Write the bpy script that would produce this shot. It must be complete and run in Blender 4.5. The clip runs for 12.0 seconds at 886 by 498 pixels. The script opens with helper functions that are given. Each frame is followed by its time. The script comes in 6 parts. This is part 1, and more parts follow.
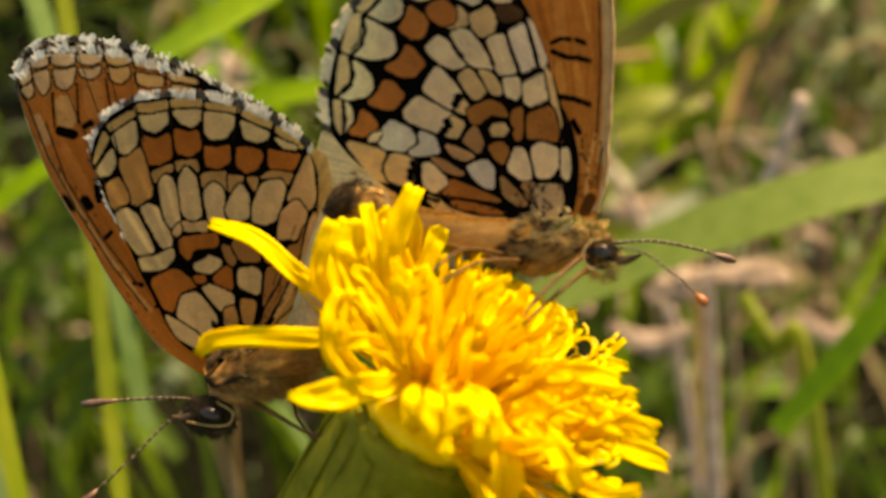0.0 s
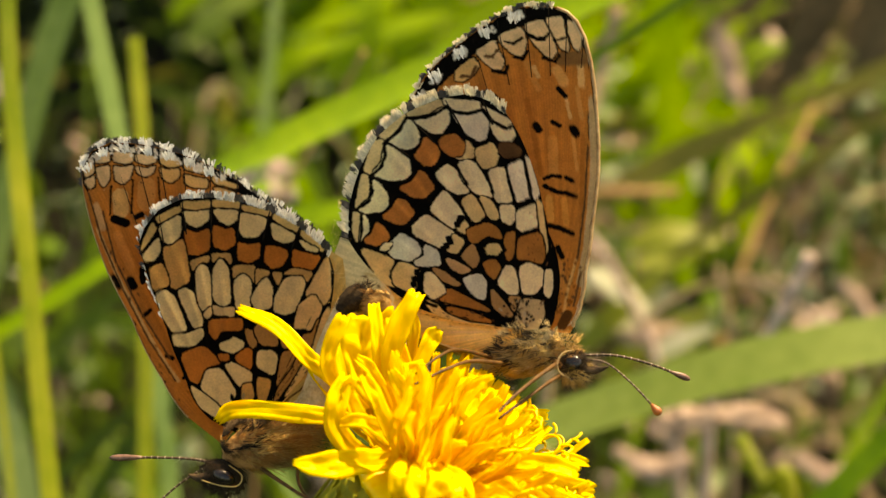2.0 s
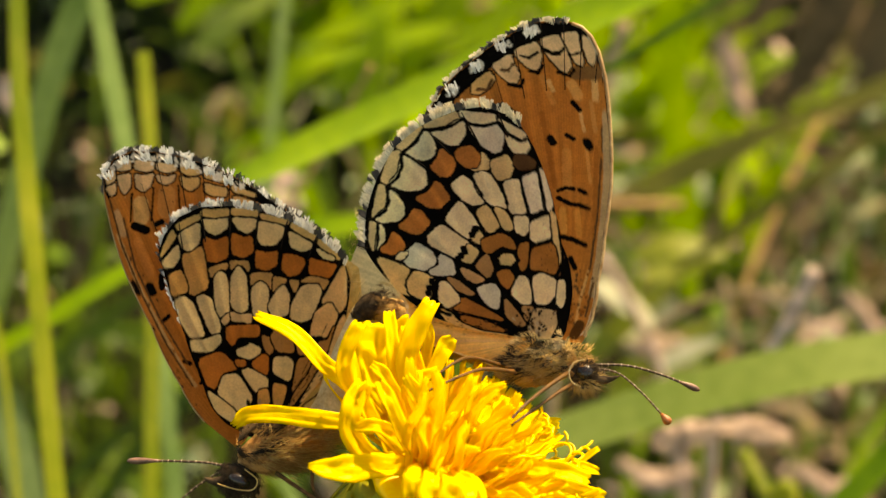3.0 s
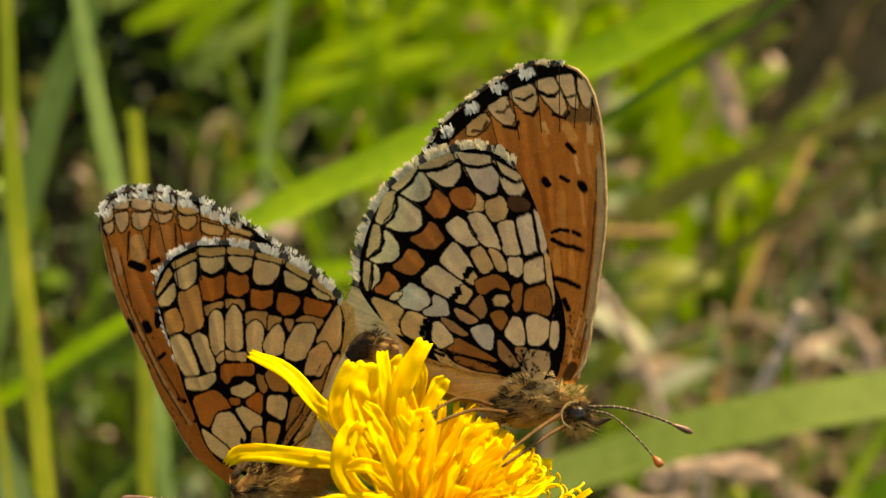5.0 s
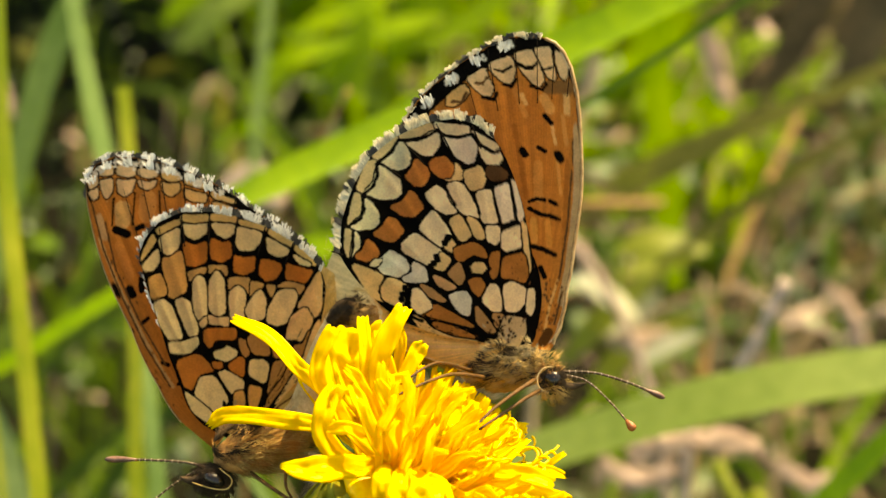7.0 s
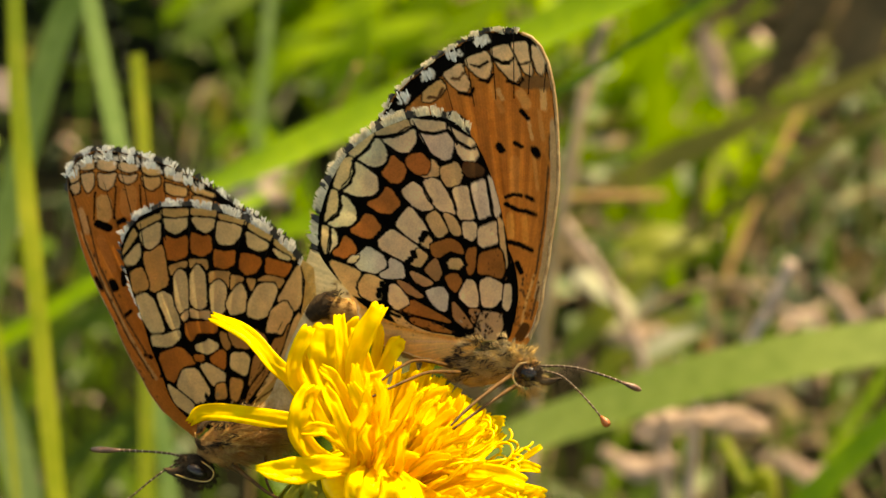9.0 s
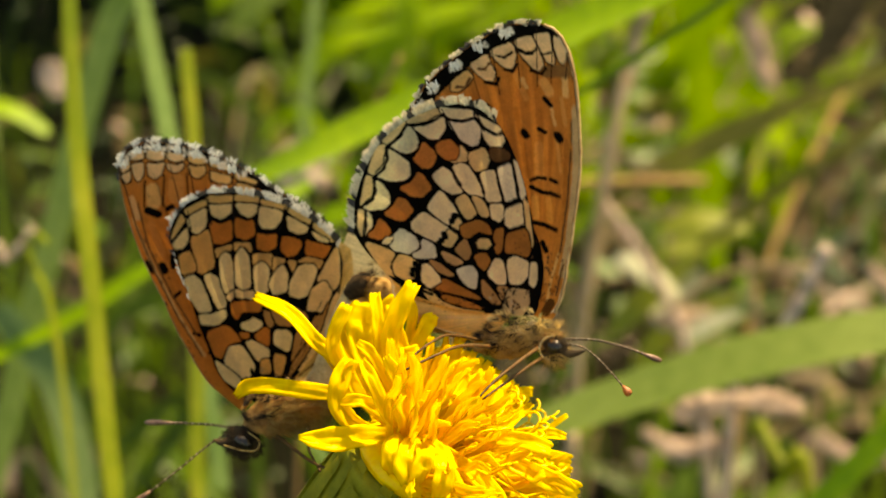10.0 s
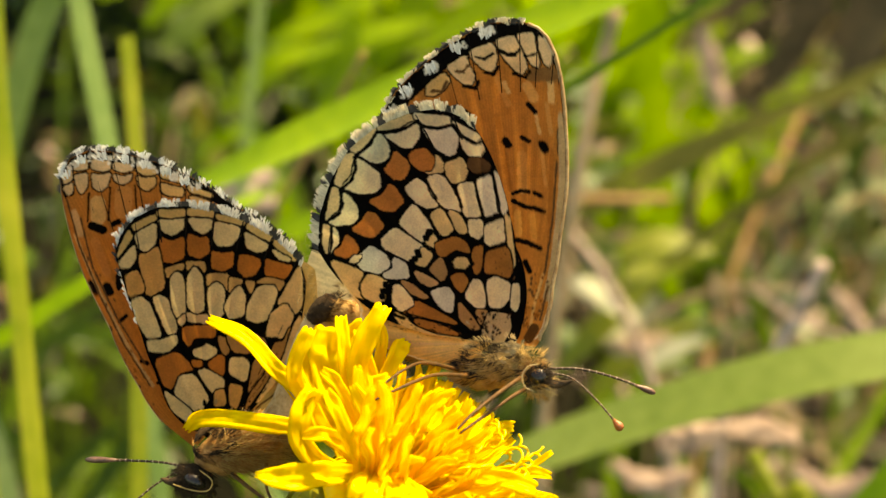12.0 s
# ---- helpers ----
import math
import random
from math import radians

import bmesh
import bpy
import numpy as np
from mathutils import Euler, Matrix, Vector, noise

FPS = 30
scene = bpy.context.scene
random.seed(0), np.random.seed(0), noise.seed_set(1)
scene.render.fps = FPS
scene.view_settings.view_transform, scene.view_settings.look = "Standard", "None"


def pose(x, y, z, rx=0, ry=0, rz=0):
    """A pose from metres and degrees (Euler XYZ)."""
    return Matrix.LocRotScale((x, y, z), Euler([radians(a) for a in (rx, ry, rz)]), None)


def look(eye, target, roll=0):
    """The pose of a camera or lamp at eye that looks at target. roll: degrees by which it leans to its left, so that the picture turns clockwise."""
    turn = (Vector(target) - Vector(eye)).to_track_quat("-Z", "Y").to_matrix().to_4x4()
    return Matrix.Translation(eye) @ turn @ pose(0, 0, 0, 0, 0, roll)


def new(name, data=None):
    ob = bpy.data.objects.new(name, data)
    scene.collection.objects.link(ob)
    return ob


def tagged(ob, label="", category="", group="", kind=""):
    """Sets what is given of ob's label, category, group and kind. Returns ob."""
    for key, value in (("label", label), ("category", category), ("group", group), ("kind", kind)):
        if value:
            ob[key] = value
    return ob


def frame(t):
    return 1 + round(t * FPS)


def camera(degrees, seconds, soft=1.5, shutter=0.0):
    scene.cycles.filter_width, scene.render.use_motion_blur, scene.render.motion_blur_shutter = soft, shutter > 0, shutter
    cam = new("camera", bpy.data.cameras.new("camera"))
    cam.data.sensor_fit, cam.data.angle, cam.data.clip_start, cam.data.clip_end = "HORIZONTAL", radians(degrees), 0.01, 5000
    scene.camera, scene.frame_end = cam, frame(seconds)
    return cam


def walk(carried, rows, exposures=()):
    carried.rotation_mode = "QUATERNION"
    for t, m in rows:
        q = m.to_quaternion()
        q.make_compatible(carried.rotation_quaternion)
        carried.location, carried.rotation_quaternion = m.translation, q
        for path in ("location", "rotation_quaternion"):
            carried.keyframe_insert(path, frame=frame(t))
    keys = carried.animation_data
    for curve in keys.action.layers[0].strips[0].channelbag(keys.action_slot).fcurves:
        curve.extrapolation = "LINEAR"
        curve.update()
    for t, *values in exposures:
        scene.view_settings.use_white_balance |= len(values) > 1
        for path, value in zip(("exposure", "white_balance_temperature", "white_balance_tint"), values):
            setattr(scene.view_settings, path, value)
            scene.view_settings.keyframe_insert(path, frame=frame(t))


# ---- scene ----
cam = camera(30, 12.0, soft=1.5)
PATH = [
    (0, 0.00003, -0.12821, 0.46816, 61.317, 4.430, -3.056),
    (0.3, -0.00163, -0.13280, 0.47382, 62.743, 1.597, -2.452),
    (0.5, -0.00274, -0.13586, 0.47760, 63.042, 1.455, -2.408),
    (0.8, -0.00149, -0.13948, 0.48002, 63.331, 1.688, -1.948),
    (1, -0.00066, -0.14190, 0.48163, 63.841, 1.372, -1.445),
    (1.3, -0.00041, -0.14281, 0.48124, 64.308, 0.698, -1.086),
    (1.5, -0.00024, -0.14341, 0.48098, 64.525, 0.427, -0.784),
    (1.8, -0.00038, -0.14335, 0.48063, 64.766, 0.384, -0.318),
    (2, -0.00048, -0.14331, 0.48040, 64.792, 0.218, -0.070),
    (2.3, -0.00019, -0.14372, 0.48016, 65.095, 0.153, 0.015),
    (2.5, -0.00000, -0.14400, 0.48000, 65.000, 0.000, 0.000),
    (2.8, -0.00023, -0.14413, 0.48104, 65.078, 0.030, 0.203),
    (3, -0.00038, -0.14422, 0.48173, 65.087, 0.052, 0.238),
    (3.2, -0.00038, -0.14422, 0.48173, 65.232, 0.154, 0.226),
    (4.8, 0.00128, -0.14469, 0.48810, 65.214, 0.809, -0.394),
    (5, 0.00128, -0.14469, 0.48810, 65.443, 0.758, -0.073),
    (5.3, 0.00166, -0.14484, 0.48842, 65.243, 0.605, 0.189),
    (5.5, 0.00192, -0.14494, 0.48864, 65.178, 0.493, 0.290),
    (5.8, 0.00185, -0.14484, 0.48898, 65.015, 0.519, 0.395),
    (6, 0.00181, -0.14477, 0.48920, 64.711, 0.329, 0.293),
    (6.3, 0.00204, -0.14530, 0.48919, 64.848, 0.240, -0.002),
    (6.5, 0.00219, -0.14566, 0.48918, 64.947, 0.216, -0.052),
    (6.8, 0.00206, -0.14591, 0.49020, 64.468, 0.231, -0.261),
    (7, 0.00197, -0.14608, 0.49088, 64.162, 0.317, -0.206),
    (7.2, 0.00197, -0.14608, 0.49088, 63.874, 0.323, -0.268),
    (8.8, -0.00080, -0.14931, 0.48541, 64.760, -0.066, -0.306),
    (9, -0.00080, -0.14931, 0.48541, 64.664, -0.003, -0.370),
    (9.3, -0.00063, -0.15166, 0.48690, 64.710, 0.210, -0.242),
    (9.5, -0.00051, -0.15323, 0.48789, 64.503, 0.370, 0.165),
    (9.8, 0.00001, -0.15452, 0.48866, 64.032, 0.772, 0.846),
    (10, 0.00035, -0.15538, 0.48917, 64.040, 0.851, 1.069),
    (10.3, 0.00044, -0.15510, 0.48816, 64.193, 1.080, 1.388),
    (10.5, 0.00050, -0.15491, 0.48749, 64.411, 1.038, 1.458),
    (10.8, -0.00084, -0.15030, 0.48512, 64.542, 0.876, 1.095),
    (11, -0.00174, -0.14722, 0.48354, 64.576, 0.725, 0.822),
    (11.3, -0.00275, -0.14318, 0.48145, 64.729, 0.673, 0.567),
    (11.5, -0.00342, -0.14048, 0.48005, 64.740, 0.540, 0.235),
    (11.8, -0.00479, -0.13602, 0.47751, 64.787, 0.261, -0.535),
    (12, -0.00570, -0.13304, 0.47582, 65.089, -0.036, -1.137),
]
walk(cam, [(t, pose(*row)) for t, *row in PATH], [(0, 1.13, 12200, 9), (0.5, 1.3, 12200, 9), (3, 1.29, 12200, 9), (5, 1.07, 12200, 5), (5.5, 1.07, 12200, 4), (6, 1.15, 12200, 3), (6.5, 1.4, 12200, 3), (7, 1.54, 12200, 3), (9, 1.3, 12200, 5), (10.5, 1.25, 12200, 4), (11, 1.28, 12200, 4), (11.5, 1.45, 12200, 4), (12, 1.49, 12200, 5)])
cam.data.dof.use_dof = True
cam.data.dof.focus_distance = 0.0960
cam.data.dof.aperture_fstop = 50.0

# ---- light: a high sun from behind the flower, and the clear sky ----
SUN_AZ, SUN_EL = 46.0, 57.0          # degrees to the right of straight ahead, and above the ground
world = bpy.data.worlds.new("world")
scene.world = world
world.use_nodes = True
sky = world.node_tree.nodes.new("ShaderNodeTexSky")
sky.sky_type, sky.sun_disc = "NISHITA", False
sky.sun_elevation, sky.sun_rotation = radians(SUN_EL), radians(SUN_AZ)
back = world.node_tree.nodes["Background"]
back.inputs["Strength"].default_value = 0.15
world.node_tree.links.new(sky.outputs[0], back.inputs[0])
sun = new("sun", bpy.data.lights.new("sun", "SUN"))
sun.data.energy, sun.data.angle, sun.data.color = 5.0, radians(0.5), (1.0, 0.9, 0.74)
to_sun = Vector((math.sin(radians(SUN_AZ)) * math.cos(radians(SUN_EL)), math.cos(radians(SUN_AZ)) * math.cos(radians(SUN_EL)), math.sin(radians(SUN_EL))))
sun.matrix_world = look(to_sun, (0, 0, 0))

# ---- the plan: u to the right, v down, in steps of 0.03315 mm on a plane 97 mm ahead of the lens; w millimetres farther ----
REST = pose(0, -0.144, 0.48, -25, 0, 0)     # the plan's frame: x right, y ahead, z up
STEP, AHEAD = 0.03315, 97.0
MEADOW = 1.6                              # the meadow lies that much farther off than the plan says, and is as much larger


def at(u, v, w=0.0):
    """A place of the plan, in metres, in the plan's frame."""
    k = (AHEAD + w) / AHEAD * STEP * 0.001
    return Vector(((u - 784) * k, (AHEAD + w) * 0.001, (441 - v) * k))


def out(u, v, w=0.0):
    """The same place in the world, for what stands in the meadow."""
    return REST @ (at(u, v, w) * MEADOW)


# ---- materials ----
def material(name, rough=0.6, metal=0.0):
    m = bpy.data.materials.new(name)
    m.use_nodes = True
    b = m.node_tree.nodes["Principled BSDF"]
    b.inputs["Roughness"].default_value, b.inputs["Metallic"].default_value = rough, metal
    return m, m.node_tree, b


def noisy(name, dark, light, scale, rough=0.6, fine=6.0, bump=0.2, glow=0.0, pieces=0.0, gloss=0.5, stretch=(1, 1, 1)):
    """Two scales of variation between two colours, a fine relief, light let through by glow, and a change from piece to piece."""
    m, tree, b = material(name, rough)
    n, link = tree.nodes.new, tree.links.new
    place = n("ShaderNodeTexCoord")
    size = n("ShaderNodeMapping")
    size.inputs["Scale"].default_value = stretch
    link(place.outputs["Object"], size.inputs[0])
    coarse, grain = n("ShaderNodeTexNoise"), n("ShaderNodeTexNoise")
    coarse.inputs["Scale"].default_value, grain.inputs["Scale"].default_value = scale, scale * fine
    coarse.inputs["Detail"].default_value = grain.inputs["Detail"].default_value = 4
    link(size.outputs[0], coarse.inputs["Vector"]), link(size.outputs[0], grain.inputs["Vector"])
    both = n("ShaderNodeMath")
    both.operation = "MULTIPLY_ADD"
    both.inputs[1].default_value = 0.6
    link(coarse.outputs["Fac"], both.inputs[0])
    half = n("ShaderNodeMath")
    half.operation = "MULTIPLY"
    half.inputs[1].default_value = 0.4
    link(grain.outputs["Fac"], half.inputs[0]), link(half.outputs[0], both.inputs[2])
    ramp = n("ShaderNodeValToRGB")
    ramp.color_ramp.elements[0].position, ramp.color_ramp.elements[1].position = 0.36, 0.64
    ramp.color_ramp.elements[0].color, ramp.color_ramp.elements[1].color = (*dark, 1), (*light, 1)
    link(both.outputs[0], ramp.inputs[0])
    colour = ramp.outputs[0]
    if pieces:
        info, shade = n("ShaderNodeNewGeometry"), n("ShaderNodeHueSaturation")
        span = n("ShaderNodeMapRange")
        span.inputs["To Min"].default_value, span.inputs["To Max"].default_value = 1 - pieces, 1 + pieces
        link(info.outputs["Random Per Island"], span.inputs["Value"])
        link(span.outputs[0], shade.inputs["Value"]), link(colour, shade.inputs["Color"])
        colour = shade.outputs[0]
    link(colour, b.inputs["Base Color"])
    b.inputs["Specular IOR Level"].default_value = gloss
    relief = n("ShaderNodeBump")
    relief.inputs["Strength"].default_value, relief.inputs["Distance"].default_value = bump, 0.0002
    link(grain.outputs["Fac"], relief.inputs["Height"]), link(relief.outputs[0], b.inputs["Normal"])
    if glow:
        let, mix = n("ShaderNodeBsdfTranslucent"), n("ShaderNodeMixShader")
        link(colour, let.inputs["Color"])
        mix.inputs[0].default_value = glow
        link(b.outputs[0], mix.inputs[1]), link(let.outputs[0], mix.inputs[2])
        link(mix.outputs[0], tree.nodes["Material Output"].inputs[0])
    return m


def wing_material():
    m, tree, b = material("wing_scales", 0.7)
    n, link = tree.nodes.new, tree.links.new
    pigment = n("ShaderNodeVertexColor")
    pigment.layer_name = "pigment"
    place, grain, fibre = n("ShaderNodeTexCoord"), n("ShaderNodeTexNoise"), n("ShaderNodeTexNoise")
    grain.inputs["Scale"].default_value, fibre.inputs["Scale"].default_value = 9000, 1400
    link(place.outputs["Object"], grain.inputs["Vector"]), link(place.outputs["Object"], fibre.inputs["Vector"])
    shade, span = n("ShaderNodeHueSaturation"), n("ShaderNodeMapRange")
    span.inputs["From Min"].default_value, span.inputs["From Max"].default_value = 0.3, 0.7
    span.inputs["To Min"].default_value, span.inputs["To Max"].default_value = 0.78, 1.17
    add = n("ShaderNodeMath")
    add.operation = "MULTIPLY_ADD"
    add.inputs[1].default_value = 0.5
    half = n("ShaderNodeMath")
    half.operation = "MULTIPLY"
    half.inputs[1].default_value = 0.5
    link(fibre.outputs["Fac"], half.inputs[0]), link(grain.outputs["Fac"], add.inputs[0]), link(half.outputs[0], add.inputs[2])
    link(add.outputs[0], span.inputs["Value"]), link(span.outputs[0], shade.inputs["Value"])
    link(pigment.outputs[0], shade.inputs["Color"]), link(shade.outputs[0], b.inputs["Base Color"])
    relief = n("ShaderNodeBump")
    relief.inputs["Strength"].default_value, relief.inputs["Distance"].default_value = 0.35, 0.00004
    link(grain.outputs["Fac"], relief.inputs["Height"]), link(relief.outputs[0], b.inputs["Normal"])
    b.inputs["Specular IOR Level"].default_value = 0.03
    let, mix = n("ShaderNodeBsdfTranslucent"), n("ShaderNodeMixShader")
    link(shade.outputs[0], let.inputs["Color"])
    mix.inputs[0].default_value = 0.71
    link(b.outputs[0], mix.inputs[1]), link(let.outputs[0], mix.inputs[2])
    link(mix.outputs[0], tree.nodes["Material Output"].inputs[0])
    return m


WING = wing_material()
ABDOMEN = noisy("tan_abdomen", (0.3, 0.17, 0.055), (0.66, 0.43, 0.18), 1500, 0.8, bump=0.4, glow=0.35, gloss=0.1)
FUR = noisy("tawny_fur", (0.26, 0.115, 0.03), (0.58, 0.3, 0.095), 900, 0.8, bump=0.5)
FUR_TAN = noisy("tan_fur", (0.34, 0.21, 0.07), (0.7, 0.49, 0.2), 900, 0.75, glow=0.3, bump=0.5, gloss=0.15)
BAND_WHITE = noisy("antenna_rings", (0.2, 0.15, 0.11), (0.4, 0.33, 0.26), 2500, 0.5)
FUR_DARK = noisy("dark_fur", (0.012, 0.009, 0.007), (0.07, 0.045, 0.025), 900, 0.85, bump=0.5, gloss=0.1)
FUR_PALE = noisy("pale_fur", (0.4, 0.28, 0.12), (0.7, 0.55, 0.32), 900, 0.75, bump=0.4, glow=0.3)
FRINGE_WHITE = noisy("white_scales", (0.55, 0.53, 0.48), (0.8, 0.78, 0.72), 2500, 0.7, glow=0.25, bump=0.2, pieces=0.15)
FRINGE_GREY = noisy("grey_scales", (0.46, 0.45, 0.41), (0.74, 0.72, 0.67), 2500, 0.7, glow=0.35, bump=0.2, pieces=0.2)
FRINGE_CREAM = noisy("cream_scales", (0.54, 0.46, 0.31), (0.8, 0.72, 0.52), 2500, 0.7, glow=0.3, bump=0.2, pieces=0.2)
FRINGE_BLACK = noisy("black_scales", (0.008, 0.007, 0.006), (0.035, 0.028, 0.022), 2500, 0.6, bump=0.2)
VEIN = noisy("vein_black", (0.003, 0.0025, 0.002), (0.01, 0.008, 0.006), 3000, 0.9, gloss=0.03)
COSTA = noisy("costa_tan", (0.3, 0.15, 0.05), (0.55, 0.36, 0.17), 1500, 0.55, glow=0.2)
HORN = noisy("antenna_brown", (0.025, 0.015, 0.009), (0.09, 0.055, 0.032), 2500, 0.5, gloss=0.2)
CLUB = noisy("club_orange", (0.16, 0.04, 0.01), (0.45, 0.13, 0.03), 2500, 0.4)
CLUB_GREY = noisy("club_brown", (0.05, 0.022, 0.014), (0.24, 0.12, 0.08), 2500, 0.4)
EYE = noisy("eye_black", (0.004, 0.003, 0.003), (0.02, 0.014, 0.012), 2500, 0.25, bump=0.05, gloss=0.4)
LEG = noisy("leg_brown", (0.04, 0.018, 0.005), (0.13, 0.062, 0.018), 2000, 0.55, bump=0.3, gloss=0.2)
LIME = noisy("sunlit_leaves", (0.145, 0.285, 0.006), (0.31, 0.47, 0.014), 60, 0.5, glow=0.5, pieces=0.4, gloss=0.2)
PETAL = noisy("petal_yellow", (0.92, 0.66, 0.008), (0.98, 0.82, 0.02), 350, 0.5, fine=5, bump=0.35, glow=0.58, pieces=0.1, gloss=0.25, stretch=(1, 1, 0.25))
STYLE = noisy("style_yellow", (0.9, 0.6, 0.008), (0.97, 0.77, 0.018), 600, 0.5, glow=0.3)
SEPAL = noisy("bract_green", (0.2, 0.2, 0.014), (0.34, 0.33, 0.03), 300, 0.6, bump=0.3, glow=0.4, pieces=0.12, gloss=0.2)
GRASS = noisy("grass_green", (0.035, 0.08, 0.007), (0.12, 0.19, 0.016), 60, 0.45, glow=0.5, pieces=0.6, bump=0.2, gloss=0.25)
GRASS_LIME = noisy("grass_lime", (0.15, 0.29, 0.006), (0.28, 0.44, 0.013), 60, 0.5, glow=0.42, pieces=0.1, gloss=0.25)
MOSS_BLADE = noisy("narrow_blade_green", (0.07, 0.14, 0.012), (0.13, 0.22, 0.025), 60, 0.6, glow=0.5, gloss=0.1)
GRASS_MID = noisy("grass_mid_green", (0.18, 0.28, 0.05), (0.31, 0.41, 0.1), 60, 0.5, glow=0.6, pieces=0.1, gloss=0.3)
GRASS_GREY = noisy("grass_grey_green", (0.11, 0.2, 0.06), (0.21, 0.31, 0.11), 60, 0.5, glow=0.6, pieces=0.1)
OLIVE = noisy("olive_growth", (0.07, 0.085, 0.012), (0.17, 0.17, 0.03), 60, 0.6, glow=0.5, pieces=0.4, gloss=0.2)
BROWN_LEAF = noisy("brown_growth", (0.06, 0.045, 0.02), (0.19, 0.13, 0.06), 60, 0.7, glow=0.35, pieces=0.5, gloss=0.2)
GRASS_OLD = noisy("grass_yellowing", (0.2, 0.27, 0.02), (0.36, 0.38, 0.045), 60, 0.55, glow=0.62, pieces=0.1)
STRAW = noisy("dry_straw", (0.24, 0.17, 0.09), (0.46, 0.35, 0.23), 80, 0.7, glow=0.3, pieces=0.45, gloss=0.2)
RUST = noisy("rust_stem", (0.24, 0.13, 0.05), (0.42, 0.26, 0.11), 80, 0.7, glow=0.2, pieces=0.1, gloss=0.2)
LITTER = noisy("pinkish_litter", (0.34, 0.235, 0.18), (0.66, 0.52, 0.45), 420, 0.6, glow=0.35, pieces=0.45, gloss=0.3)
PINK_LEAF = noisy("withered_pink", (0.26, 0.17, 0.13), (0.5, 0.37, 0.3), 420, 0.65, glow=0.35, gloss=0.2)
GLAUCOUS = noisy("glaucous_leaves", (0.13, 0.2, 0.085), (0.3, 0.38, 0.22), 90, 0.45, glow=0.4, pieces=0.4, gloss=0.5)
PALE_LEAF = noisy("whitish_leaf", (0.34, 0.36, 0.24), (0.58, 0.58, 0.43), 90, 0.6, glow=0.4, pieces=0.2, gloss=0.2)
MOSS = noisy("low_leaves", (0.02, 0.05, 0.004), (0.09, 0.16, 0.012), 60, 0.45, glow=0.4, pieces=0.6, gloss=0.3)
# near-black: the shade under the growth is put into the soil's colour
SOIL = noisy("shade_dark_soil", (0.002, 0.0022, 0.001), (0.007, 0.007, 0.003), 30, 0.95, bump=0.6, gloss=0.05)


# ---- builders ----
BASES = {}


def thing(name, base, label, category, group=""):
    """An Empty at the base of a thing that sways; its parts are given in the plan's frame."""
    ob = new(name)
    ob.empty_display_size = 0.002
    BASES[ob.name] = Vector(base)
    ob.matrix_world = REST @ Matrix.Translation(base)
    return tagged(ob, label, category, group)


def part(name, mesh, mat, parent, label="", smooth=True):
    """Links a mesh (bmesh or mesh data) as one part under its thing; its places are in the plan's frame, moved to the thing's base."""
    if isinstance(mesh, bmesh.types.BMesh):
        data = bpy.data.meshes.new(name)
        mesh.to_mesh(data)
        mesh.free()
    else:
        data = mesh
    if mat and not data.materials:
        data.materials.append(mat)
    if smooth:
        data.polygons.foreach_set("use_smooth", [True] * len(data.polygons))
    ob = new(name, data)
    if parent:
        ob.parent = parent
        ob.location = -BASES.get(parent.name, Vector())
    if label:
        tagged(ob, label)
    return ob


def tube(bm, points, radii, sides=8, cap=True):
    """A swept tube through the points, with a radius at each."""
    pts = [Vector(p) for p in points]
    rings, side = [], None
    for i, p in enumerate(pts):
        way = (pts[min(i + 1, len(pts) - 1)] - pts[max(i - 1, 0)]).normalized()
        if side is None:
            side = way.orthogonal().normalized()
        side = (side - way * side.dot(way)).normalized()
        up = way.cross(side)
        r = radii[i] if hasattr(radii, "__len__") else radii
        rings.append([bm.verts.new(p + r * (math.cos(a) * side + math.sin(a) * up)) for a in (2 * math.pi * k / sides for k in range(sides))])
    for a, b in zip(rings, rings[1:]):
        for k in range(sides):
            bm.faces.new((a[k], a[(k + 1) % sides], b[(k + 1) % sides], b[k]))
    if cap:
        bm.faces.new(rings[0][::-1]), bm.faces.new(rings[-1])
    return bm


def bend(points, n):
    """n places on a smooth curve through the points."""
    p = [Vector(q) for q in points]
    p = [2 * p[0] - p[1], *p, 2 * p[-1] - p[-2]]
    res = []
    for i in range(n):
        s = i / (n - 1) * (len(p) - 3)
        k = min(int(s), len(p) - 4)
        t = s - k
        a, b, c, d = p[k:k + 4]
        res.append(0.5 * (2 * b + (c - a) * t + (2 * a - 5 * b + 4 * c - d) * t * t + (3 * b - a - 3 * c + d) * t ** 3))
    return res


def ball(bm, centre, radii, turn=None, seg=20, rings=12, rough=0.0):
    m = Matrix.Translation(centre) @ (turn or Matrix()) @ Matrix.Diagonal((*radii, 1))
    made = bmesh.ops.create_uvsphere(bm, u_segments=seg, v_segments=rings, radius=1, matrix=m)
    if rough:
        for v in made["verts"]:
            off = v.co - Vector(centre)
            v.co += off * rough * noise.noise(v.co * 1500)
    return bm


def hair(bm, root, tip, r):
    """One hair: a thin three-sided spike."""
    way = (tip - root).normalized()
    a = way.orthogonal().normalized()
    b = way.cross(a)
    base = [bm.verts.new(root + r * (math.cos(k) * a + math.sin(k) * b)) for k in (0, 2.094, 4.189)]
    top = bm.verts.new(tip)
    for k in range(3):
        bm.faces.new((base[k], base[(k + 1) % 3], top))


